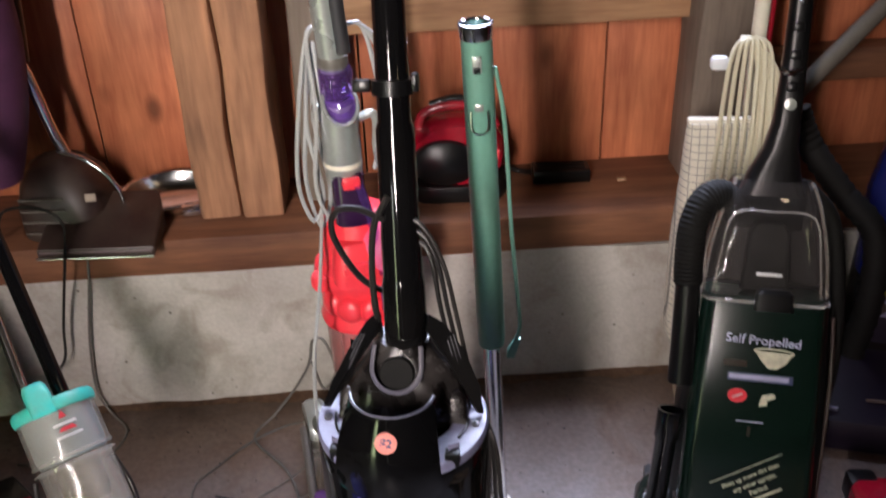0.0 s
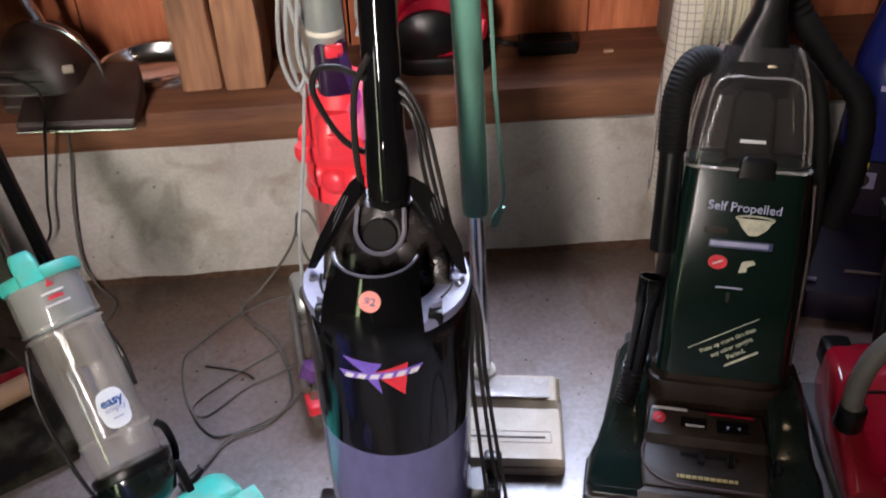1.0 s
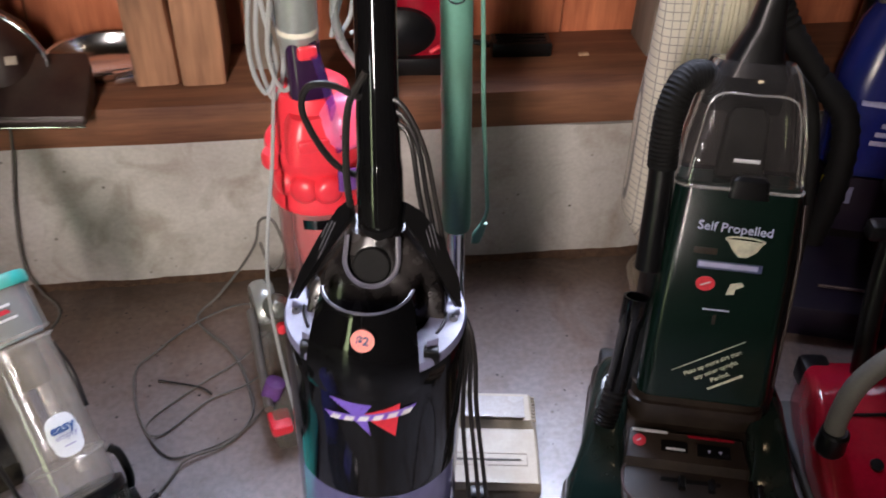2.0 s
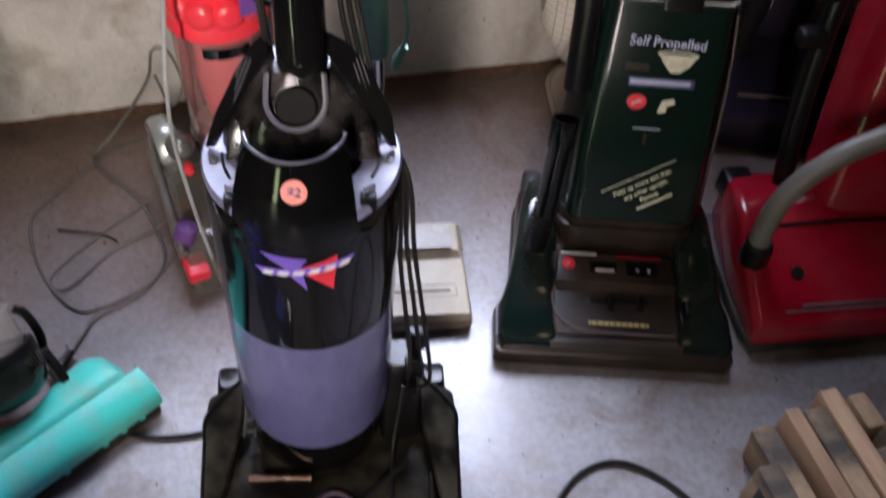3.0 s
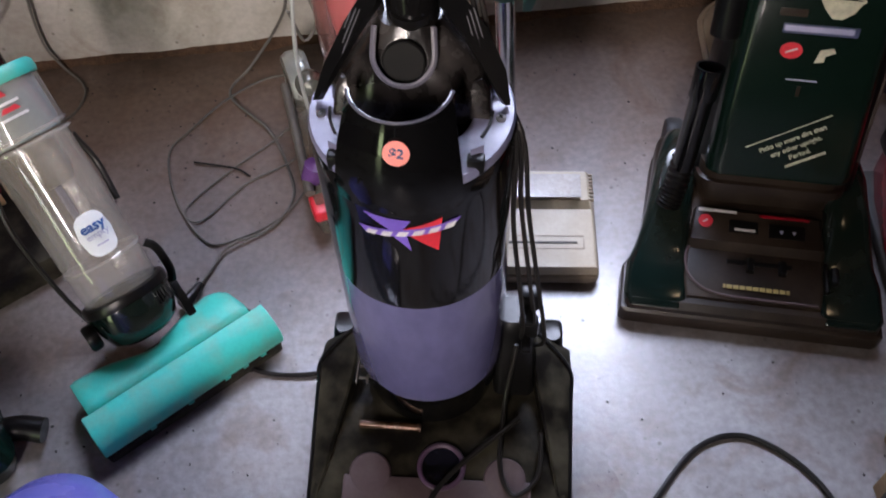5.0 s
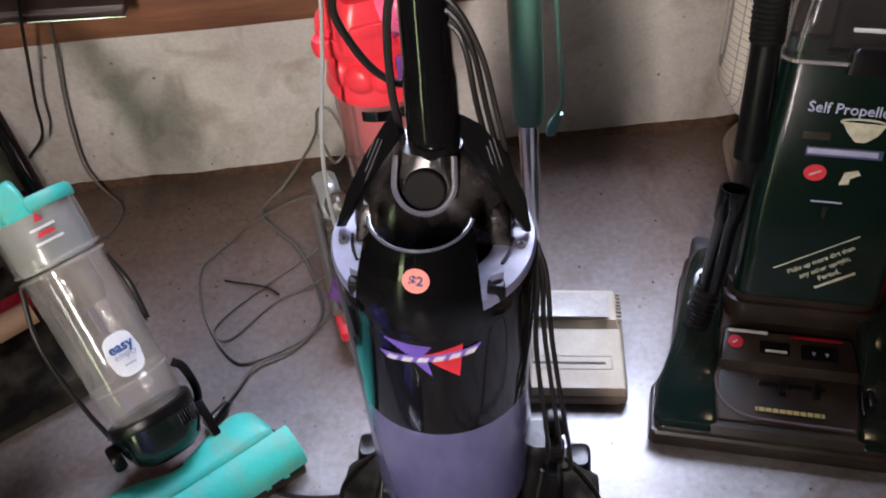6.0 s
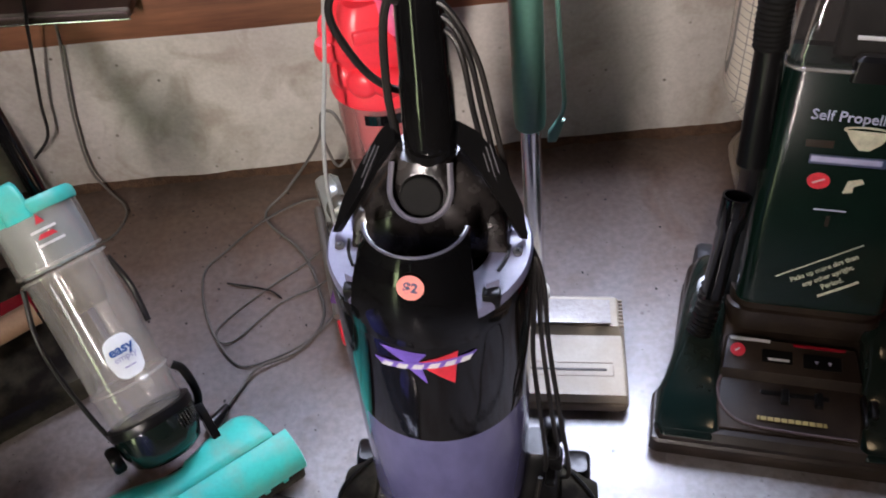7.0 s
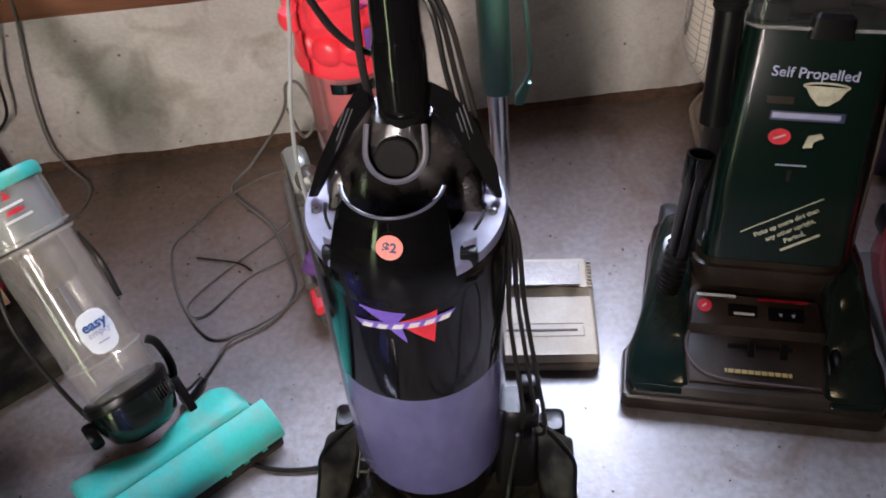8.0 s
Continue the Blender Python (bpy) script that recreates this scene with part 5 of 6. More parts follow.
    spine = part("spine", body([(0.10, 0.075, 0.05, 0.02, cx, cy + 0.085), (0.40, 0.072, 0.05, 0.02, cx, cy + 0.082), (0.58, 0.060, 0.055, 0.02, cx - 0.01, cy + 0.045), (0.62, 0.054, 0.052, 0.02, cx - 0.012, cy + 0.02)]), DKVIOLET, v, "dark purple spine")
    part("red_button", box(0.030, 0.012, 0.022, (cx - 0.014, cy - 0.026, 0.622), 0.005), RED, spine)
    sh = part("shoulder", xf(lathe([(0.026, 0.605), (0.030, 0.625), (0.031, 0.64), (0.030, 0.73), (0.027, 0.755)], 28), pose(cx - 0.018, cy + 0.010, 0)), SILVER, v, "silver plastic shoulder")
    part("collar", xf(lathe([(0.0303, 0.640), (0.0310, 0.642), (0.0310, 0.650), (0.0303, 0.652)], 28), pose(cx - 0.018, cy + 0.010, 0)), WHITEP, sh)
    part("lug", box(0.018, 0.02, 0.03, (cx - 0.05, cy + 0.01, 0.735), 0.005), SILVER, sh)
    part("hook", tube([(cx + 0.01, cy + 0.01, 0.715), (cx + 0.034, cy + 0.006, 0.722), (cx + 0.040, cy + 0.004, 0.705), (cx + 0.038, cy + 0.006, 0.66), (cx + 0.05, cy + 0.01, 0.61), (cx + 0.07, cy + 0.0, 0.575)], 0.007, 10), SILVER, v, "silver cord hook")
    part("violet_window", xf(lathe([(0.024, 0.735), (0.0265, 0.75), (0.0265, 0.80), (0.023, 0.805)], 24), pose(cx - 0.018, cy + 0.008, 0)), VIOLETC, v, "clear purple hose window", None, False)
    part("hose_inside", tube([(cx - 0.018, cy + 0.008, 0.735), (cx - 0.020, cy + 0.008, 0.82)], 0.021, 14, 14, rib=0.003), DKVIOLET, v)
    w = part("wand", tube([(cx - 0.020, cy + 0.008, 0.80), (cx - 0.026, cy + 0.012, 0.90), (cx - 0.036, cy + 0.02, 1.05)], 0.021, 20, 6), SILVER, v, "silver wand tube")
    part("wand_band", xf(lathe([(0.0225, -0.008), (0.0235, -0.006), (0.0235, 0.006), (0.0225, 0.008)], 24), pose(cx - 0.0205, cy + 0.008, 0.815)), HOSE, w)
    part("wand_groove", bar((cx - 0.006, cy - 0.006, 0.83), (cx - 0.018, cy + 0.004, 1.03), 0.0120), RUBBER, w)
    part("oval_lip", xf(ring(0.0265, 0.0035, 28, None, 1.0, 1.35), pose(cx - 0.018, cy - 0.012, 0.752, 48)), SILVER, sh, "pale oval lip round the clear elbow")
    part("elbow", xf(lathe([(0.024, -0.004), (0.023, 0.010), (0.015, 0.020), (0.0, 0.024)], 24), pose(cx - 0.018, cy - 0.012, 0.752, 48) @ Matrix.Diagonal((1, 1.3, 1, 1))), VIOLETC, v, "clear purple elbow", None, False)
    part("cap_ball", xf(lathe([(0.0, -0.022), (0.014, -0.018), (0.022, -0.006), (0.022, 0.006), (0.014, 0.018), (0.0, 0.022)], 22), pose(-0.092, 0.150, 0.19, 70)), DULL, v, "round silver valve cap")
    part("red_dot", xf(lathe([(0.0, -0.006), (0.009, -0.006), (0.009, 0.006), (0.0, 0.008)], 16), pose(-0.090, 0.122, 0.165, 80)), RED, v)
    part("lower_duct", tube([(-0.085, 0.16, 0.18), (-0.075, 0.20, 0.12), (-0.05, 0.24, 0.09)], 0.02, 14), HOSE, v)
    for i, (dx, zb, dd) in enumerate(((-0.064, 0.555, 0.0), (-0.050, 0.535, 0.012), (-0.038, 0.56, -0.01))):
        part("cord_loop", tube([(cx - 0.030, cy + 0.030, 0.865), (cx - 0.055, cy + 0.02, 0.85), (cx + dx - 0.018, cy + dd, 0.74), (cx + dx - 0.030, cy + dd, 0.62), (cx + dx - 0.012, cy + dd - 0.005, zb), (cx + dx + 0.008, cy + dd, 0.60), (cx + dx - 0.006, cy + dd + 0.01, 0.72), (cx - 0.045, cy + 0.03, 0.84)], 0.0036, 8), CORDG, v)
    for i, dx in enumerate((0.055, 0.070, 0.085)):
        part("cord_loop", tube([(cx + 0.006, cy + 0.02, 0.865), (cx + 0.03, cy + 0.02, 0.86), (cx + dx - 0.01, cy + 0.02, 0.80), (cx + dx, cy + 0.02, 0.70 - 0.03 * i), (cx + dx - 0.02, cy + 0.02, 0.62)], 0.0036, 8), CORDG, v)
    return v


red_cyclone_upright()
up = [(-0.506, -0.252, 0.60), (-0.512, -0.262, 0.545), (-0.522, -0.33, 0.46), (-0.535, -0.40, 0.384), (-0.541, -0.41, 0.276), (-0.530, -0.43, 0.15), (-0.515, -0.46, 0.06), (-0.50, -0.50, 0.006)]
tagged(new("power_cord", mesh("power_cord", tube(up, 0.0030, 8), CORDG)), "grey power cord hanging down to the floor", "cord")
loop = [(-0.745, -0.565, 0.010), (-0.723, -0.525, 0.005), (-0.697, -0.491, 0.009), (-0.633, -0.462, 0.005), (-0.595, -0.409, 0.005), (-0.598, -0.347, 0.005), (-0.63, -0.248, 0.005), (-0.70, -0.15, 0.006), (-0.66, -0.11, 0.03), (-0.61, -0.10, 0.09), (-0.575, -0.13, 0.17), (-0.56, -0.17, 0.25), (-0.535, -0.20, 0.27), (-0.52, -0.20, 0.20), (-0.545, -0.20, 0.16), (-0.56, -0.22, 0.24)]
lc = tagged(new("power_cord", mesh("power_cord", tube(loop, 0.0027, 8), CORDD)), "grey power cord with a black plug coiled on the dusty floor", "cord")
part("plug", tube([(-0.740, -0.560, 0.012), (-0.752, -0.580, 0.014), (-0.765, -0.598, 0.014)], lambda t: 0.006 + 0.006 * t, 10), BLACKM, lc, "black plug")
loop = [(-0.55, -0.36, 0.006), (-0.614, -0.442, 0.006), (-0.70, -0.480, 0.004), (-0.743, -0.466, 0.004), (-0.789, -0.376, 0.004), (-0.804, -0.275, 0.004), (-0.77, -0.225, 0.004), (-0.70, -0.16, 0.010), (-0.62, -0.12, 0.012), (-0.56, -0.18, 0.05)]
tagged(new("power_cord", mesh("power_cord", tube(loop, 0.0021, 8), CORDD)), "dark thin cord lying in a wide loop on the floor", "cord")
loop = [(-0.545, -0.30, 0.03), (-0.60, -0.33, 0.008), (-0.67, -0.36, 0.004), (-0.745, -0.43, 0.004), (-0.77, -0.40, 0.004), (-0.70, -0.33, 0.004), (-0.62, -0.27, 0.006), (-0.56, -0.24, 0.04)]
tagged(new("power_cord", mesh("power_cord", tube(loop, 0.0018, 8), CORDD)), "thin grey-brown cord bent back on the dusty floor", "cord")
tagged(new("twig", mesh("twig", tube([(-0.76, -0.30, 0.004), (-0.69, -0.325, 0.005), (-0.665, -0.345, 0.004)], 0.0018, 6), CORDB)), "thin dark twig on the dusty floor", "twig")

# ---- teal stick cleaner ----


def teal_stick():
    v = thing("stick_vacuum", pose(-0.737, -0.762, 0, 0, 0, 32), "teal stick vacuum with a clear dust bin, leaning far back", "vacuum cleaner", "vacuum cleaners")
    head = part("floor_head", hull_y([(-0.002, 0.140, 0.004, 0.018), (0.004, 0.143, 0.004, 0.026), (0.06, 0.143, 0.004, 0.03), (0.11, 0.12, 0.006, 0.03)], 0.006), DUSTY, v, "black brush housing, dusty along the front edge")
    roll = []
    for x, q in ((-0.1430, 0.90), (-0.1415, 1.0), (0.0, 1.0), (0.1455, 1.0), (0.1470, 0.90)):
        roll.append([(x, 0.024 + (y - 0.024) * q, 0.026 + (z - 0.026) * q) for y, z in ((-0.002, 0.026), (-0.003, 0.036), (0.002, 0.048), (0.014, 0.058), (0.032, 0.063), (0.048, 0.0635), (0.050, 0.060), (0.050, 0.026))])
    shell = part("head_cover", loft(roll), TEAL, head, "rust-spotted teal plastic front cover")
    deck = []
    for i in range(33):
        x = -0.131 + 0.258 * i / 32
        yb = 0.114 + 0.006 * (x > 0) - 0.024 * math.exp(-((x + 0.006) / 0.060) ** 2)
        e = max(0.0, (x - 0.085) / 0.042)
        yb -= 0.042 * (1 - math.sqrt(max(0.0, 1 - e * e)))
        f = min(1.0, min(x + 0.131, 0.127 - x) / 0.004 * 0.08 + 0.92)
        deck.append([(x, y, z) for y, z in ((0.051, 0.026), (0.051, 0.0610 * f), (0.054, 0.0645 * f), (0.062, 0.0665 * f), (yb - 0.012, 0.0660 * f), (yb - 0.004, 0.061 * f), (yb, 0.050), (yb + 0.001, 0.026))])
    part("rear_cover", loft(deck), TEAL, head, "teal plastic rear cover, hollowed round the motor housing")
    for x in (-0.07, -0.01, 0.05, 0.08, 0.11):
        part("tab", box(0.009, 0.003, 0.004, (x, -0.0025, 0.024), 0.001), TEAL, head)
    M = pose(-0.003, 0.135, 0.097, -41.4)
    part("motor_ball", body([(-0.040, 0.070, 0.060, 0.029, 0, 0.004), (-0.030, 0.100, 0.085, 0.042, 0, 0.002), (-0.008, 0.116, 0.108, 0.052, 0, 0), (0.020, 0.122, 0.112, 0.054, 0, 0), (0.030, 0.120, 0.111, 0.054, 0, 0)]), GREENG, v, "dark green-black motor housing", M)
    part("motor_band", body([(0.020, 0.124, 0.114, 0.055, 0, 0), (0.024, 0.126, 0.116, 0.056, 0, 0), (0.033, 0.124, 0.115, 0.056, 0, 0), (0.035, 0.112, 0.104, 0.050, 0, 0), (0.030, 0.104, 0.098, 0.046, 0, 0)]), BLACKM, v, "black band between motor and bin", M)
    for i in range(7):
        part("vent", box(0.0016, 0.004, 0.02, (0.028 + 0.0045 * i, -0.050 + 0.0022 * i, 0.006), 0.0006), BLACKM, v, "", M)
    part("pivot_wheel", xf(lathe([(0.0, -0.009), (0.017, -0.009), (0.020, -0.005), (0.020, 0.005), (0.017, 0.009), (0.0, 0.009)], 20), pose(-0.068, 0.0, -0.004, 0, 90)), BLACKM, v, "black pivot wheel", M)
    part("pivot_arm", hull_y([(-0.010, 0.006, -0.050, -0.012), (0.0, 0.007, -0.055, 0.004), (0.012, 0.006, -0.045, 0.004)], 0.003), BLACKM, v, "black pivot arm", M @ pose(0.064, 0.0, 0.0))
    part("pipe", tube([(0.060, 0.02, -0.01), (0.072, 0.01, 0.02), (0.070, 0.0, 0.06), (0.060, 0.0, 0.075)], 0.0065, 12), BLACKM, v, "", M)
    b = part("bin", xf(lathe([(0.050, 0.030), (0.0535, 0.042), (0.0545, 0.085), (0.0550, 0.088), (0.0560, 0.265), (0.0585, 0.268)], 40), rot()), BINC, v, "scratched clear dust bin", M, False)
    for z in (0.086, 0.264, 0.276):
        part("bin_ring", ring(0.0568 if z < 0.2 else 0.0605, 0.0022), BINC, b, "", M @ pose(0, 0, z), False)
    part("inner_tube", bar((0.018, 0.012, 0.06), (0.018, 0.012, 0.25), 0.010), BINC, b, "", M, False)
    part("back_rib", box(0.012, 0.004, 0.17, (0.006, 0.048, 0.17), 0.001), RIMG, b, "", M)
    part("filter", xf(lathe([(0.030, 0.20), (0.034, 0.215), (0.034, 0.262)], 28), rot()), HEADC, b, "", M, False)
    part("bin_cover", xf(lathe([(0.0595, 0.272), (0.0600, 0.275), (0.0590, 0.345), (0.058, 0.348)], 40), rot()), BINC, v, "smoky clear upper cover with printed marks", M, False)
    part("motor_core", xf(lathe([(0.050, 0.27), (0.0535, 0.285), (0.053, 0.345)], 36), rot()), mat("grey_green_plastic", (0.20, 0.235, 0.235), 0.4, var=0.15, dust=0.3, dscale=14), v, "grey-green inner housing", M)
    cap = part("top_cap", body([(0.344, 0.122, 0.122, 0.060, 0, 0), (0.349, 0.126, 0.126, 0.062, 0, 0), (0.359, 0.125, 0.125, 0.062, 0, 0), (0.364, 0.116, 0.116, 0.057, 0, 0)], 8), TEAL, v, "teal lid", M)
    part("catch", body([(0.342, 0.036, 0.014, 0.006, -0.020, -0.058), (0.372, 0.038, 0.022, 0.008, -0.020, -0.050), (0.388, 0.034, 0.036, 0.010, -0.020, -0.038), (0.394, 0.028, 0.030, 0.010, -0.020, -0.034)]), TEAL, cap, "", M)
    st = part("sticker", wrap([(0.0245 * math.copysign(abs(math.cos(2 * math.pi * i / 24)) ** 0.7, math.cos(2 * math.pi * i / 24)) + 0.008, 0.125 + 0.031 * math.copysign(abs(math.sin(2 * math.pi * i / 24)) ** 0.8, math.sin(2 * math.pi * i / 24))) for i in range(24)], 0.0566, 0, 0, 12), PAPER, b, "white and pale blue oval sticker", M)
    part("lettering", xf(words("easy", 0.0195, 0.0005), pose(0.008, -0.0580, 0.136, 90)), INK_B, b, "", M)
    part("lettering", xf(words("empty", 0.0125), pose(0.009, -0.0580, 0.124, 90)), INK_L, b, "", M)
    part("sticker_line", box(0.016, 0.0006, 0.002, (0.009, -0.0578, 0.110), 0.0002), INK_L, b, "", M)
    part("mark_triangle", wrap([(-0.006, 0.330), (0.006, 0.330), (0.0, 0.342)], 0.0606, 0, 0, 6), INK_R, v, "red printed mark", M)
    part("mark_bar", wrap([(-0.017, 0.323), (0.017, 0.323), (0.017, 0.3195), (-0.017, 0.3195)], 0.0606, 0, 0, 6), INK_W, v, "", M)
    part("mark_bar", wrap([(-0.011, 0.316), (0.012, 0.316), (0.014, 0.310), (-0.012, 0.310)], 0.0606, 0, 0, 6), INK_R, v, "", M)
    part("name_bar", wrap([(-0.018, 0.304), (0.020, 0.304), (0.020, 0.3005), (-0.018, 0.3005)], 0.0606, 0, 0, 6), INK_W, v, "", M)
    part("handle_tube", bar((0.022, 0.020, 0.36), (0.020, 0.028, 0.92), 0.0125), BLACK, v, "dark steel handle tube", M)
    part("handle_tube", bar((-0.030, -0.006, 0.36), (-0.010, 0.012, 0.92), 0.0075), CHROME, v, "thin chromed handle rod", M)
    part("cord", tube([(-0.060, 0.04, 0.26), (-0.078, 0.05, 0.18), (-0.072, 0.075, 0.08), (-0.058, 0.085, 0.0), (-0.045, 0.07, -0.01)], 0.0038, 8), CORDB, v, "", M)
    part("cord", tube([(0.06, 0.045, 0.25), (0.070, 0.06, 0.20), (0.066, 0.05, 0.14)], 0.0045, 8), CORDB, v, "", M)
    return v


teal_stick()

# ---- red upright ----


def redvac():
    v = thing("upright_vacuum", pose(0.470, -0.795, 0, 0, 0, -7), "red upright vacuum with a grey hose and red bag housing", "vacuum cleaner", "vacuum cleaners")
    hood = part("hood", hull_y([(0.0, 0.178, 0.020, 0.045), (0.006, 0.183, 0.016, 0.060), (0.05, 0.183, 0.016, 0.085), (0.13, 0.180, 0.016, 0.118), (0.16, 0.176, 0.016, 0.140), (0.22, 0.170, 0.016, 0.146), (0.28, 0.155, 0.016, 0.12)], 0.014, 5), DKRED, v, "glossy red hood")
    part("bumper", hull_y([(-0.004, 0.180, 0.004, 0.020), (0.03, 0.188, 0.004, 0.024), (0.28, 0.180, 0.004, 0.024)], 0.004), RUBBER, v, "black rubber bumper")
    part("seam", tube([(-0.165, 0.152, 0.130), (0.0, 0.150, 0.136), (0.165, 0.152, 0.130)], 0.003, 8), BLACKM, hood)
    part("dial", xf(lathe([(0.0, 0), (0.012, 0), (0.010, 0.007), (0, 0.008)], 18), pose(-0.098, 0.080, 0.094, 18)), BLACKM, hood)
    part("groove", box(0.16, 0.003, 0.002, (0.01, 0.078, 0.0945), 0.0006), BLACKM, hood, "", None)
    for j, w in ((0, 0.24), (1, 0.30)):
        part("print_line", box(w, 0.004, 0.0008, (0, 0, 0), 0.0002), MAROON, hood, "", pose(0.02, 0.030 - 0.008 * j, 0.0765 - 0.0035 * j, 28))
    bag = part("bag_housing", body([(0.0, 0.26, 0.12, 0.04, 0, 0), (0.30, 0.28, 0.14, 0.05, 0, 0), (0.60, 0.20, 0.11, 0.05, 0, 0), (0.66, 0.12, 0.08, 0.04, 0, 0)]), DKRED, v, "tall red bag housing", pose(0.09, 0.22, 0.12, -16, 6))
    part("frame_post", tube([(-0.075, 0.235, 0.11), (-0.085, 0.275, 0.30), (-0.065, 0.33, 0.52), (-0.02, 0.38, 0.75), (0.03, 0.42, 0.92)], 0.017, 12), BLACKM, v, "black frame post")
    for z, y in ((0.40, 0.29), (0.47, 0.31), (0.54, 0.33)):
        part("lug", box(0.045, 0.03, 0.03, (-0.105 + (z - 0.40) * 0.2, y, z), 0.006), BLACKM, v)
    part("pedal", box(0.050, 0.06, 0.05, (-0.135, 0.27, 0.10), 0.008), BLACKM, v)
    part("hose", tube([(-0.168, 0.105, 0.125), (-0.170, 0.110, 0.18), (-0.155, 0.115, 0.25), (-0.10, 0.120, 0.315), (-0.02, 0.125, 0.36), (0.10, 0.15, 0.42)], 0.0165, 16, 6), HOSE, v, "smooth grey hose")
    part("hose_cuff", xf(lathe([(0.022, 0), (0.024, 0.006), (0.022, 0.040), (0.018, 0.044)], 20), pose(-0.168, 0.105, 0.105)), BLACKM, v)
    return v


redvac()

# ---- old upright with a plaid cloth bag ----


def bagvac():
    v = thing("upright_vacuum", pose(0.185, -0.21, 0, 0, 0, -8), "old upright vacuum with a plaid cloth bag and cream handle", "vacuum cleaner", "vacuum cleaners")
    part("base", body([(0.010, 0.160, 0.250, 0.07, 0.055, 0), (0.03, 0.172, 0.268, 0.08, 0.055, 0), (0.05, 0.172, 0.268, 0.08, 0.055, 0), (0.080, 0.15, 0.22, 0.07, 0.055, 0), (0.12, 0.10, 0.15, 0.05, 0.045, 0.02)]), BEIGE, v, "beige rounded base")
    part("bumper", tube([(x, y, 0.045) for x, y in rrect(0.176, 0.272, 0.08, 0.055)], 0.007, 8, 2, True), BEIGED, v)
    rings = []
    for i in range(25):
        t = i / 24
        z = 0.10 + 0.52 * t
        w = 0.06 + 0.125 * min(1, t * 6) ** 0.6 - 0.02 * max(0, t - 0.5)
        d = 0.03 + 0.11 * min(1, t * 6) ** 0.6 * (1 - t ** 2.2) + 0.012 * (1 - t)
        rings.append([(x * (1 + 0.03 * noise.noise((x * 30, y * 30, z * 14))), y + 0.006 * noise.noise((x * 22, z * 16, 3)), z) for x, y in rrect(w, d, d * 0.46, 0.028 - 0.006 * math.sin(t * 3), 0.10 - 0.02 * (1 - t), 6)])
    bag = part("bag", loft(rings), PLAID, v, "cream cloth bag with a dark check")
    part("bag_clamp", box(0.175, 0.018, 0.012, (0.026, 0.10, 0.621), 0.004), WHITEP, bag)
    h = part("handle", tube([(0.060, 0.155, 0.10), (0.060, 0.16, 0.60), (0.056, 0.165, 1.02)], 0.0135, 16), WHITEP, v, "cream enamelled handle tube")
    part("red_stripe", tube([(0.081, 0.165, 0.45), (0.079, 0.168, 0.75), (0.077, 0.172, 1.02)], 0.0045, 8), DKRED, v)
    part("cord_hook", add(bar((0.035, 0.125, 0.755), (0.020, 0.12, 0.765), 0.006), bar((0.050, 0.15, 0.75), (0.03, 0.125, 0.757), 0.006)), WHITEP, h)
    for i in range(7):
        a, s = 0.010 * i, (i * 37 % 11) / 11
        part("cord_loop", tube([(0.030 + 0.002 * i, 0.118, 0.768), (0.002 + a * 1.1, 0.100, 0.742 + 0.006 * s), (-0.012 + a * 1.3, 0.065 - 0.004 * i, 0.62), (-0.018 + a * 1.5, 0.035, 0.46 - 0.03 * s), (0.012 + a * 1.1, 0.030, 0.42 - 0.03 * s), (0.034 + a, 0.040, 0.52), (0.048 + a * 0.6, 0.09, 0.70), (0.036, 0.118, 0.766)], 0.0040, 8), CORDW, v)
    part("plug", box(0.030, 0.02, 0.024, (-0.018, 0.10, 0.728), 0.006), PAPER, v, "white plug", None)
    return v


bagvac()

# ---- blue carpet cleaner ----


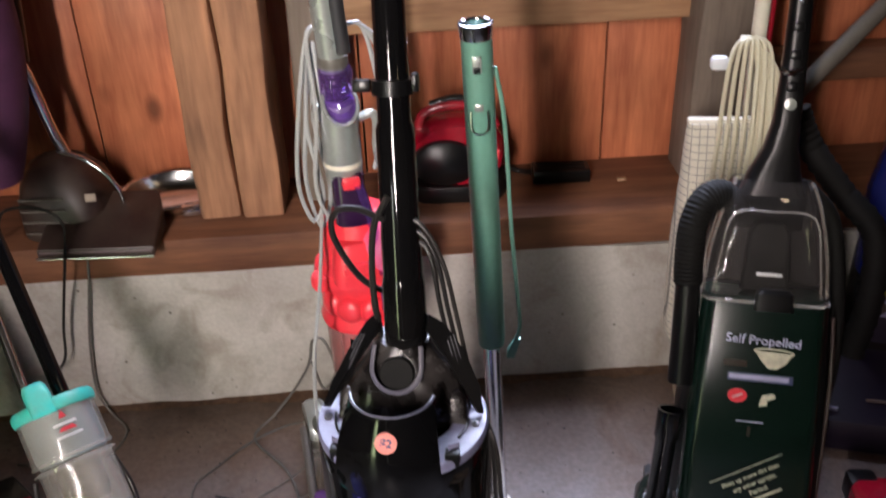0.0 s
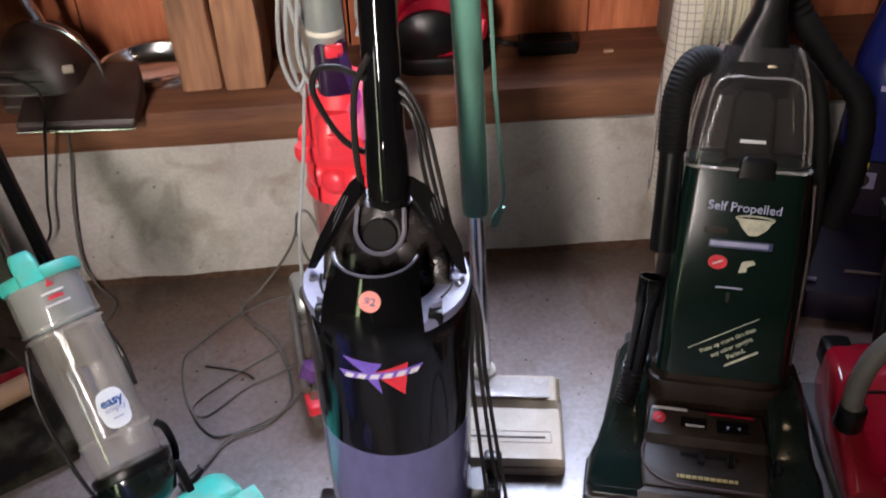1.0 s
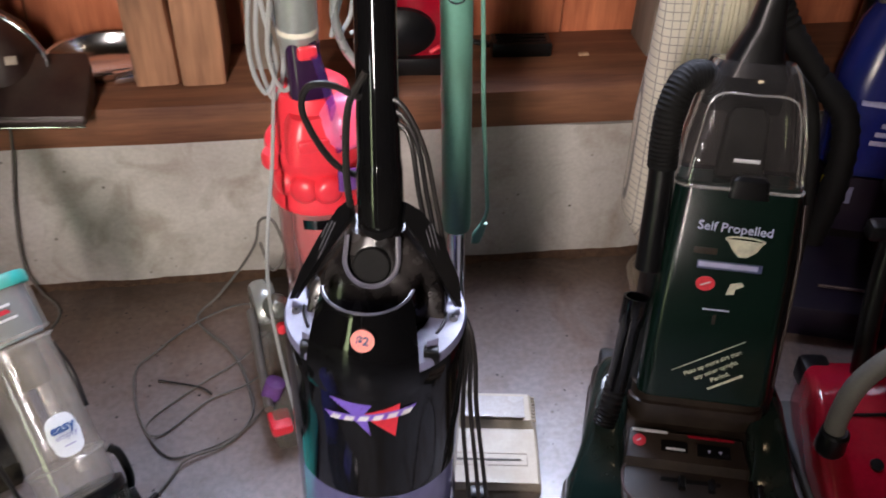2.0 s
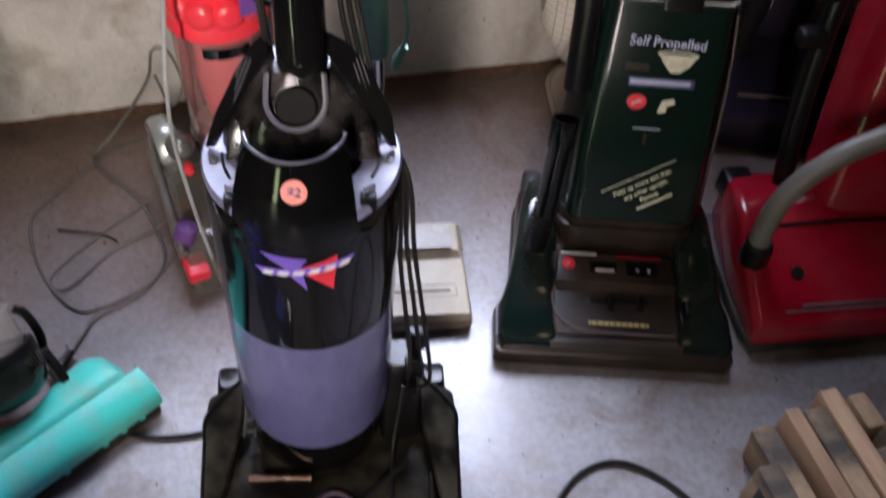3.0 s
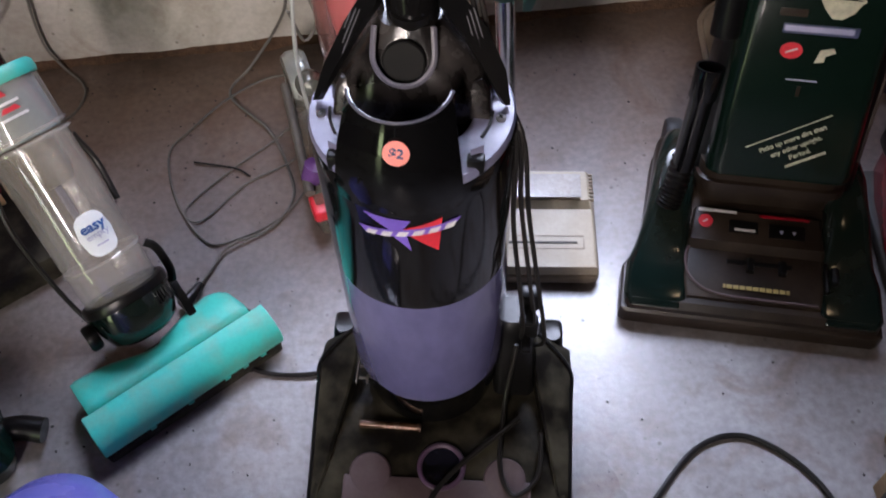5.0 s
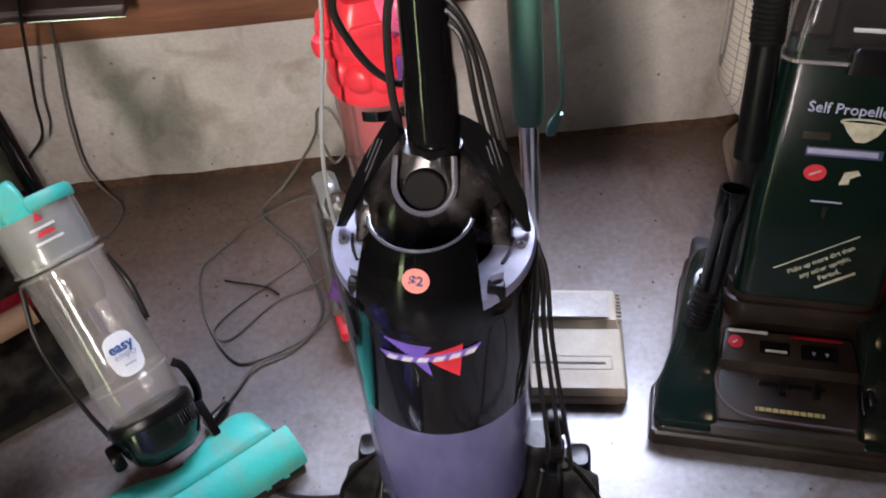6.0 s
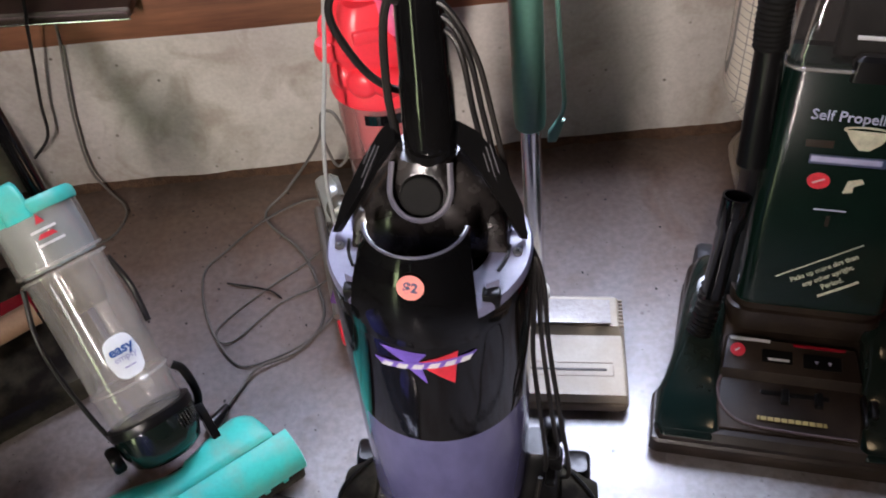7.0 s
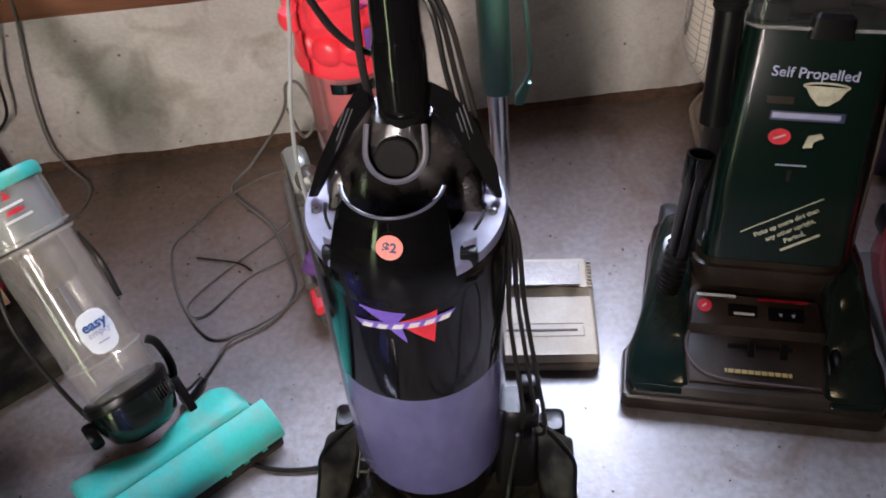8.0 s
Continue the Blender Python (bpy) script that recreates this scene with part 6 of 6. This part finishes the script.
def cleaner():
    v = thing("carpet_cleaner", pose(0.520, -0.345, 0, 0, 0, -18), "blue upright carpet cleaner with a grey hose and indigo base", "carpet cleaner")
    part("base", hull_y([(0.0, 0.150, 0.01, 0.05), (0.01, 0.158, 0.01, 0.07), (0.10, 0.155, 0.01, 0.11), (0.18, 0.13, 0.01, 0.14), (0.30, 0.11, 0.01, 0.14)], 0.016), INDIGO, v, "dark indigo nozzle and base")
    part("base_strip", box(0.14, 0.004, 0.010, (0, 0, 0), 0.002), MAROON, v, "", pose(0.02, 0.055, 0.093, 24))
    part("base_note", box(0.035, 0.004, 0.016, (0, 0, 0), 0.001), LILAC, v, "", pose(-0.12, 0.03, 0.083, 24))
    M = pose(0, 0.19, 0.10, -10)
    part("frame", body([(0.0, 0.17, 0.12, 0.04, 0, 0.03), (0.20, 0.16, 0.12, 0.04, 0, 0.03), (0.55, 0.10, 0.08, 0.03, 0, 0.04)]), BLACKM, v, "black frame", M)
    tank = part("tank", body([(0.180, 0.150, 0.11, 0.04, 0, -0.02), (0.20, 0.178, 0.13, 0.05, 0, -0.02), (0.36, 0.176, 0.13, 0.05, 0, -0.02), (0.46, 0.13, 0.11, 0.05, 0, -0.01), (0.50, 0.08, 0.08, 0.035, 0, 0)]), BLUE, v, "deep blue tank with worn white print", M)
    part("tank_bar", tube([(-0.05, -0.085, 0.325), (0.0, -0.09, 0.325), (0.05, -0.085, 0.328)], 0.006, 8, flat=0.3), INK_L, tank, "white print too worn to read", M)
    for j, (w, z) in enumerate(((0.034, 0.285), (0.050, 0.268), (0.062, 0.251))):
        part("tank_bar", box(w, 0.001, 0.009, (0.012, -0.0865, z), 0.0004), INK_L, tank, "", M)
    foot = part("lower_tank", body([(0.06, 0.13, 0.10, 0.04, 0, -0.01), (0.10, 0.15, 0.12, 0.045, 0, -0.015), (0.176, 0.150, 0.12, 0.045, 0, -0.015)]), INDIGO, v, "dark lower tank", M)
    part("yellow_label", box(0.045, 0.001, 0.016, (-0.060, -0.0772, 0.168), 0.0004), INK_Y, foot, "yellow label with unreadable print", M)
    part("picture_label", box(0.05, 0.001, 0.034, (-0.045, -0.0770, 0.140), 0.0004), LILAC, foot, "", M)
    part("label_dark", disc(0.014, 0.0006), BROWNB, foot, "", M @ pose(-0.045, -0.0776, 0.140, 90))
    part("hose", tube([(0.0, 0.0, 0.48), (-0.05, -0.02, 0.52), (-0.02, 0.0, 0.58), (0.05, 0.02, 0.64), (0.13, 0.03, 0.70)], 0.019, 14, 10, rib=0.003), HOSE, v, "grey ribbed hose", M)
    part("dark_hose", tube([(-0.26, 0.10, 0.66), (-0.23, 0.09, 0.60), (-0.17, 0.06, 0.53), (-0.11, 0.03, 0.47), (-0.10, 0.0, 0.36), (-0.11, 0.0, 0.24)], 0.024, 14, 10, rib=0.003), DARKH, v, "black ribbed hose hanging down", None)
    return v


cleaner()
gp = thing("extension_wand", pose(0.30, 0.0, 0), "grey extension wand leaning against the wall", "wand")
part("tube", tube([(0.06, -0.02, 0.615), (0.24, 0.03, 0.775), (0.52, 0.10, 1.02)], 0.0165, 16), HOSE, gp)
part("lower_tube", tube([(0.06, -0.02, 0.615), (-0.02, -0.06, 0.40), (-0.08, -0.09, 0.02)], 0.0165, 16), HOSE, gp)

# ---- things on the sill ----


def oldvac():
    v = thing("old_vacuum", pose(-1.0, 0.10, 0.397, 0, 0, -4), "old brown upright vacuum with a plum cloth bag on the sill", "vacuum cleaner", "vacuum cleaners")
    part("nozzle", hull_y([(-0.155, 0.105, 0.000, 0.010), (-0.150, 0.11, 0.000, 0.018), (-0.10, 0.11, 0.0, 0.036), (-0.04, 0.105, 0.0, 0.056), (0.0, 0.09, 0.0, 0.06)], 0.005), BROWNM, v, "dusty dark brown nozzle", pose(0.06, 0, 0))
    part("bright_edge", bar((-0.05, -0.157, 0.001), (0.17, -0.157, 0.001), 0.0022), CHROME, v)
    part("maroon_band", box(0.21, 0.003, 0.008, (0.06, -0.1535, 0.009), 0.001), MAROON, v)
    hood = part("motor_hood", body([(0.0, 0.17, 0.16, 0.05, -0.025, -0.01), (0.06, 0.17, 0.16, 0.05, -0.025, -0.01), (0.10, 0.150, 0.14, 0.05, -0.03, 0.0), (0.130, 0.105, 0.10, 0.045, -0.035, 0.0), (0.142, 0.06, 0.05, 0.02, -0.035, 0.0)]), BROWNM, v, "dark brown motor hood")
    part("chrome_band", tube([(0.088, -0.03, 0.04), (0.086, -0.035, 0.08), (0.066, -0.038, 0.118), (0.030, -0.032, 0.146), (-0.02, -0.02, 0.158)], 0.005, 10), CHROME, v, "chromed edge band")
    part("badge", box(0.020, 0.003, 0.015, (0, 0, 0), 0.001), BEIGED, hood, "", pose(0.045, -0.080, 0.088, -24, 0, 10))
    for j in range(4):
        part("vent_bar", box(0.085, 0.006, 0.004, (-0.045, -0.092, 0.02 + 0.024 * j), 0.0015), HOSE, hood)
    part("chrome_arm", tube([(-0.01, -0.01, 0.15), (-0.02, -0.02, 0.20), (-0.035, -0.03, 0.31), (-0.05, -0.03, 0.36)], 0.011, 12), CHROME, v, "chromed handle fork")
    part("handle", tube([(-0.045, -0.03, 0.34), (-0.04, -0.02, 0.42), (-0.03, -0.01, 0.60)], 0.020, 12), BLACKM, v)
    rings = []
    for i in range(13):
        t = i / 12
        w = 0.06 + 0.12 * math.sin(math.pi * min(1, t * 0.8 + 0.12))
        rings.append([(x, y, 0.12 + 0.52 * t) for x, y in rrect(w, w * 0.8, w * 0.38, -0.135 + 0.05 * t, -0.06, 6)])
    part("bag", loft(rings), PLUM, v, "dark plum cloth bag")
    part("cord", tube([(-0.14, -0.10, 0.02), (-0.10, -0.13, 0.09), (-0.03, -0.14, 0.10), (0.012, -0.150, 0.07), (0.005, -0.168, 0.0), (-0.02, -0.152, -0.08), (-0.045, -0.142, -0.17), (-0.058, -0.145, -0.24), (-0.10, -0.145, -0.29)], 0.0030, 8), CORDB, v, "black cord hanging over the sill")
    return v


oldvac()
tagged(new("power_cord", mesh("power_cord", tube([(-0.985, -0.004, 0.385), (-0.99, -0.012, 0.33), (-1.02, -0.014, 0.18), (-1.03, -0.02, 0.06), (-1.01, -0.03, 0.006), (-0.97, -0.08, 0.005), (-0.965, -0.12, 0.005), (-0.99, -0.165, 0.005), (-1.06, -0.19, 0.005), (-1.16, -0.17, 0.005)], 0.0026, 8), CORDD)), "dark cord down the concrete wall to the floor", "cord")


def dish():
    v = thing("metal_shade", pose(-0.83, 0.135, 0.397, 0, 0, 8), "dented shiny metal reflector lying on the sill", "reflector")
    part("bowl", xf(lathe([(0.02, 0.002), (0.05, 0.004), (0.082, 0.024), (0.092, 0.050), (0.094, 0.052), (0.089, 0.050), (0.078, 0.026), (0.048, 0.010), (0.0, 0.008)], 36), rot(9) @ Matrix.Diagonal((1.15, 0.75, 0.8, 1))), CHROME, v)
    part("fitting", box(0.04, 0.03, 0.02, (0.03, -0.05, 0.012), 0.005), CHROME, v)
    return v


dish()


def canister():
    v = thing("canister_vacuum", pose(-0.255, 0.125, 0.397, 0, 0, -3), "small red and black canister vacuum on the sill", "vacuum cleaner", "vacuum cleaners")
    part("foot", body([(0.0, 0.20, 0.12, 0.05, 0, 0), (0.02, 0.21, 0.13, 0.055, 0, 0), (0.035, 0.20, 0.12, 0.05, 0, 0)]), BLACKM, v)
    part("shell", xf(lathe([(0.0, -0.055), (0.055, -0.054), (0.085, -0.044), (0.096, -0.02), (0.096, 0.02), (0.085, 0.044), (0.0, 0.056)], 36), pose(0, 0.0, 0.092, 90) @ Matrix.Diagonal((1.05, 0.80, 1, 1))), DKRED, v, "glossy dark red shell")
    part("front_window", xf(lathe([(0.060, 0.0), (0.058, 0.010), (0.040, 0.020), (0.0, 0.024)], 32), pose(-0.025, -0.052, 0.088, 90) @ Matrix.Diagonal((1.1, 0.8, 1, 1))), BLACKM, v, "black oval front")
    part("grip", tube([(-0.075, -0.01, 0.145), (-0.06, -0.01, 0.178), (0.0, -0.01, 0.192), (0.06, -0.01, 0.178), (0.08, -0.01, 0.145)], 0.010, 12), DKRED, v, "red carrying grip")
    part("grip_top", tube([(-0.05, -0.005, 0.192), (0.0, -0.005, 0.204), (0.05, -0.005, 0.192)], 0.008, 10), BLACKM, v)
    part("red_edge", tube([(0.03, -0.062, 0.05), (0.07, -0.058, 0.075), (0.082, -0.05, 0.11)], 0.004, 8), RED, v)
    return v


canister()
bx = thing("charger", pose(-0.035, 0.145, 0.397, 0, 0, -3), "black plastic charger box lying on the sill", "charger")
part("case", box(0.120, 0.050, 0.030, (0, 0, 0.015), 0.004), BLACKM, bx)
part("ridge", add(*[box(0.10, 0.003, 0.003, (0, -0.014 + 0.014 * i, 0.031), 0.001) for i in range(3)]), BLACKM, bx)
part("lead", tube([(-0.058, 0.01, 0.012), (-0.085, 0.03, 0.008), (-0.11, 0.025, 0.018), (-0.13, 0.04, 0.008)], 0.006, 8), CORDB, bx)
tagged(new("wood_chip", mesh("wood_chip", box(0.020, 0.010, 0.006, (0.09, 0.12, 0.400), 0.002), PALE)), "small pale wood chip on the sill", "wood chip")

# ---- stacked wooden blocks ----
BLACK_FACE = mat("black_face_wood", (0.016, 0.014, 0.011), 0.6, var=0.4, bump=0.5, bscale=90, dust=0.25, dust_colour=(0.10, 0.085, 0.06), dscale=22)
GRIMY = wood("grimy_softwood", (0.26, 0.16, 0.09), (0.44, 0.30, 0.17), 0.8, axis="Y", spread=0.1)
grime = GRIMY.node_tree
gp_, gt, gr, gm = grime.nodes["Principled BSDF"], grime.nodes.new("ShaderNodeTexNoise"), grime.nodes.new("ShaderNodeMapRange"), grime.nodes.new("ShaderNodeMix")
gc = grime.nodes.new("ShaderNodeTexCoord")
gt.inputs["Scale"].default_value, gt.inputs["Detail"].default_value = 9, 6
grime.links.new(gc.outputs["Object"], gt.inputs["Vector"])
gr.inputs["From Min"].default_value, gr.inputs["From Max"].default_value = 0.46, 0.66
grime.links.new(gt.outputs["Fac"], gr.inputs["Value"])
gm.data_type = "RGBA"
grime.links.new(gp_.inputs["Base Color"].links[0].from_socket, gm.inputs["A"])
gm.inputs["B"].default_value = (0.055, 0.045, 0.035, 1)
grime.links.new(gr.outputs[0], gm.inputs["Factor"])
grime.links.new(gm.outputs["Result"], gp_.inputs["Base Color"])
for x, y, w, d, h, rz, ry, black_faced in ((0.178, -1.128, 0.034, 0.25, 0.100, 1.5, 0, True), (0.214, -1.075, 0.034, 0.27, 0.082, 2.5, -8, False), (0.255, -1.080, 0.024, 0.30, 0.100, 2.0, 0, False), (0.2875, -1.090, 0.033, 0.31, 0.099, 1.8, 0, False),
                                (0.3220, -1.070, 0.030, 0.316, 0.101, 1.8, 0, False), (0.357, -0.957, 0.030, 0.056, 0.100, 3.0, 0, False), (0.364, -1.150, 0.044, 0.28, 0.090, 2.0, 0, False), (0.412, -1.060, 0.042, 0.20, 0.072, 4.0, 0, False)):
    g = box(w, d, h, (0, 0, 0), 0.004)
    g = [p + Vector([0.0016 * noise.noise((p[0] * 60 + x * 99, p[1] * 25, p[2] * 60 + 9 * k)) for k in range(3)]) for p in map(Vector, g[0])], g[1]
    b = new("wood_block", mesh("wood_block", g, PALE if w < 0.0315 and d > 0.1 else GRIMY))
    b.matrix_basis = pose(x, y, h / 2 + (0.002 if ry else 0.0), 0, ry, rz)
    tagged(b, "rough wooden block with one black side face" if black_faced else "rough pale sawn wooden block in a stack", "wood block", "stacked wooden blocks")
    if black_faced:
        part("tarred_side", box(0.003, d * 0.90, h * 0.74, (-w / 2 - 0.0005, -0.008, -0.010), 0.001), BLACK_FACE, b, "black side face")
# ---- things at the edge of the walk ----
tub = thing("vacuum_body", pose(-0.872, -1.035, 0, 0, 0, 35), "rounded periwinkle blue vacuum body", "vacuum cleaner")
part("shell", body([(0.0, 0.20, 0.16, 0.07, 0, 0), (0.10, 0.24, 0.19, 0.09, 0, 0), (0.20, 0.22, 0.17, 0.08, 0, 0), (0.25, 0.13, 0.10, 0.05, 0, 0), (0.262, 0.05, 0.04, 0.02, 0, 0)], 8), PERI, tub)
part("grip", tube([(-0.08, -0.05, 0.24), (-0.05, -0.03, 0.275), (0.0, -0.02, 0.28), (0.03, -0.02, 0.255)], 0.012, 10), BLACKM, tub)


def smoky_head():
    v = thing("floor_head", pose(-0.700, -1.035, 0, 0, 0, -16.5), "smoky clear plastic vacuum floor head with a lilac window", "vacuum head")
    part("under_plate", hull_y([(-0.060, 0.125, 0.004, 0.020), (0.060, 0.128, 0.004, 0.022), (0.085, 0.122, 0.004, 0.018)], 0.005), DUSTY, v, "dusty black under plate")
    top = part("cover", hull_y([(-0.062, 0.124, 0.020, 0.046), (-0.010, 0.127, 0.020, 0.056), (0.044, 0.128, 0.020, 0.060), (0.050, 0.127, 0.020, 0.057), (0.078, 0.124, 0.018, 0.040), (0.088, 0.118, 0.016, 0.026)], 0.007), FILM, v, "smoky translucent cover")
    part("inner_box", hull_y([(-0.050, 0.112, 0.018, 0.036), (0.030, 0.114, 0.018, 0.046), (0.060, 0.108, 0.018, 0.034)], 0.006), mat("dark_film", (0.035, 0.035, 0.05), 0.25, dust=0.3, dscale=20), v)
    part("cover_seam", tube([(-0.122, 0.049, 0.0590), (-0.030, 0.047, 0.0612), (0.0, 0.040, 0.0615), (0.004, 0.010, 0.0605), (0.004, -0.055, 0.0515)], 0.0014, 6, 4), BLACKM, top)
    part("window", xf(body([(0.0, 0.060, 0.070, 0.012, 0, 0), (0.0020, 0.060, 0.070, 0.012, 0, 0), (0.0028, 0.056, 0.066, 0.010, 0, 0)]), pose(0.046, -0.024, 0.0535, 9)), PERI, top, "lilac window")
    for x in (-0.112, -0.065, 0.052, 0.104):
        part("rib", box(0.005, 0.075, 0.004, (0, 0, 0), 0.0015), FILM, top, "", pose(x, 0.004, 0.0585, 4))
    part("catch", box(0.014, 0.016, 0.007, (0.111, -0.020, 0.057), 0.002), BLACKM, top)
    return v


smoky_head()
gv = thing("hand_vacuum", pose(-1.05, -0.80, 0, 0, 0, 25), "dark green hand vacuum lying on the floor", "vacuum cleaner")
part("body", body([(0.0, 0.10, 0.12, 0.03, 0, 0), (0.04, 0.12, 0.14, 0.03, 0, 0), (0.07, 0.10, 0.11, 0.03, 0, 0)]), GREEN, gv)
part("nozzle", tube([(0.03, 0.0, 0.03), (0.07, -0.01, 0.03), (0.10, -0.03, 0.025)], 0.018, 12), BLACKM, gv)
dk = thing("upright_vacuum", pose(-1.16, -0.44, 0, 0, 0, 30), "dark green upright vacuum with a black base and red handle", "vacuum cleaner", "vacuum cleaners")
part("base", hull_y([(-0.16, 0.15, 0.006, 0.03), (-0.15, 0.155, 0.004, 0.045), (0.0, 0.15, 0.004, 0.06), (0.14, 0.12, 0.01, 0.06)], 0.01), DUSTY, dk, "dusty black base")
part("body", body([(0.05, 0.18, 0.14, 0.04, -0.02, 0.08), (0.25, 0.20, 0.15, 0.05, -0.02, 0.12), (0.50, 0.15, 0.12, 0.04, -0.03, 0.18)]), GREEN, dk)
part("wood_grip", bar((-0.06, -0.03, 0.085), (0.125, -0.02, 0.088), 0.020), mat("tan_plastic", (0.30, 0.18, 0.11), 0.5, dust=0.2), dk, "worn tan grip")
part("red_trim", box(0.20, 0.05, 0.012, (0.03, 0.025, 0.07), 0.004), DKRED, dk)

# ---- litter on the floor ----
vs, fs = [], []
rnd = random.Random(4)
for i in range(760):
    x, y = rnd.uniform(-1.1, 0.5), rnd.uniform(-1.25, -0.03)
    s = rnd.choice((0.0008, 0.001, 0.0012, 0.0014, 0.0018, 0.0024, 0.003))
    g = box(s * rnd.uniform(1, 1.7), s, s * 0.6, (0, 0, s * 0.3), s * 0.2)
    g = xf(g, pose(x, y, 0.0002, 0, 0, rnd.uniform(0, 180)))
    k = len(vs)
    vs += g[0]
    fs += [tuple(a + k for a in f) for f in g[1]]
tagged(new("floor_litter", mesh("floor_litter", (vs, fs), CORDB)), "small dark crumbs and specks on the concrete floor", "litter", "", "stuff")
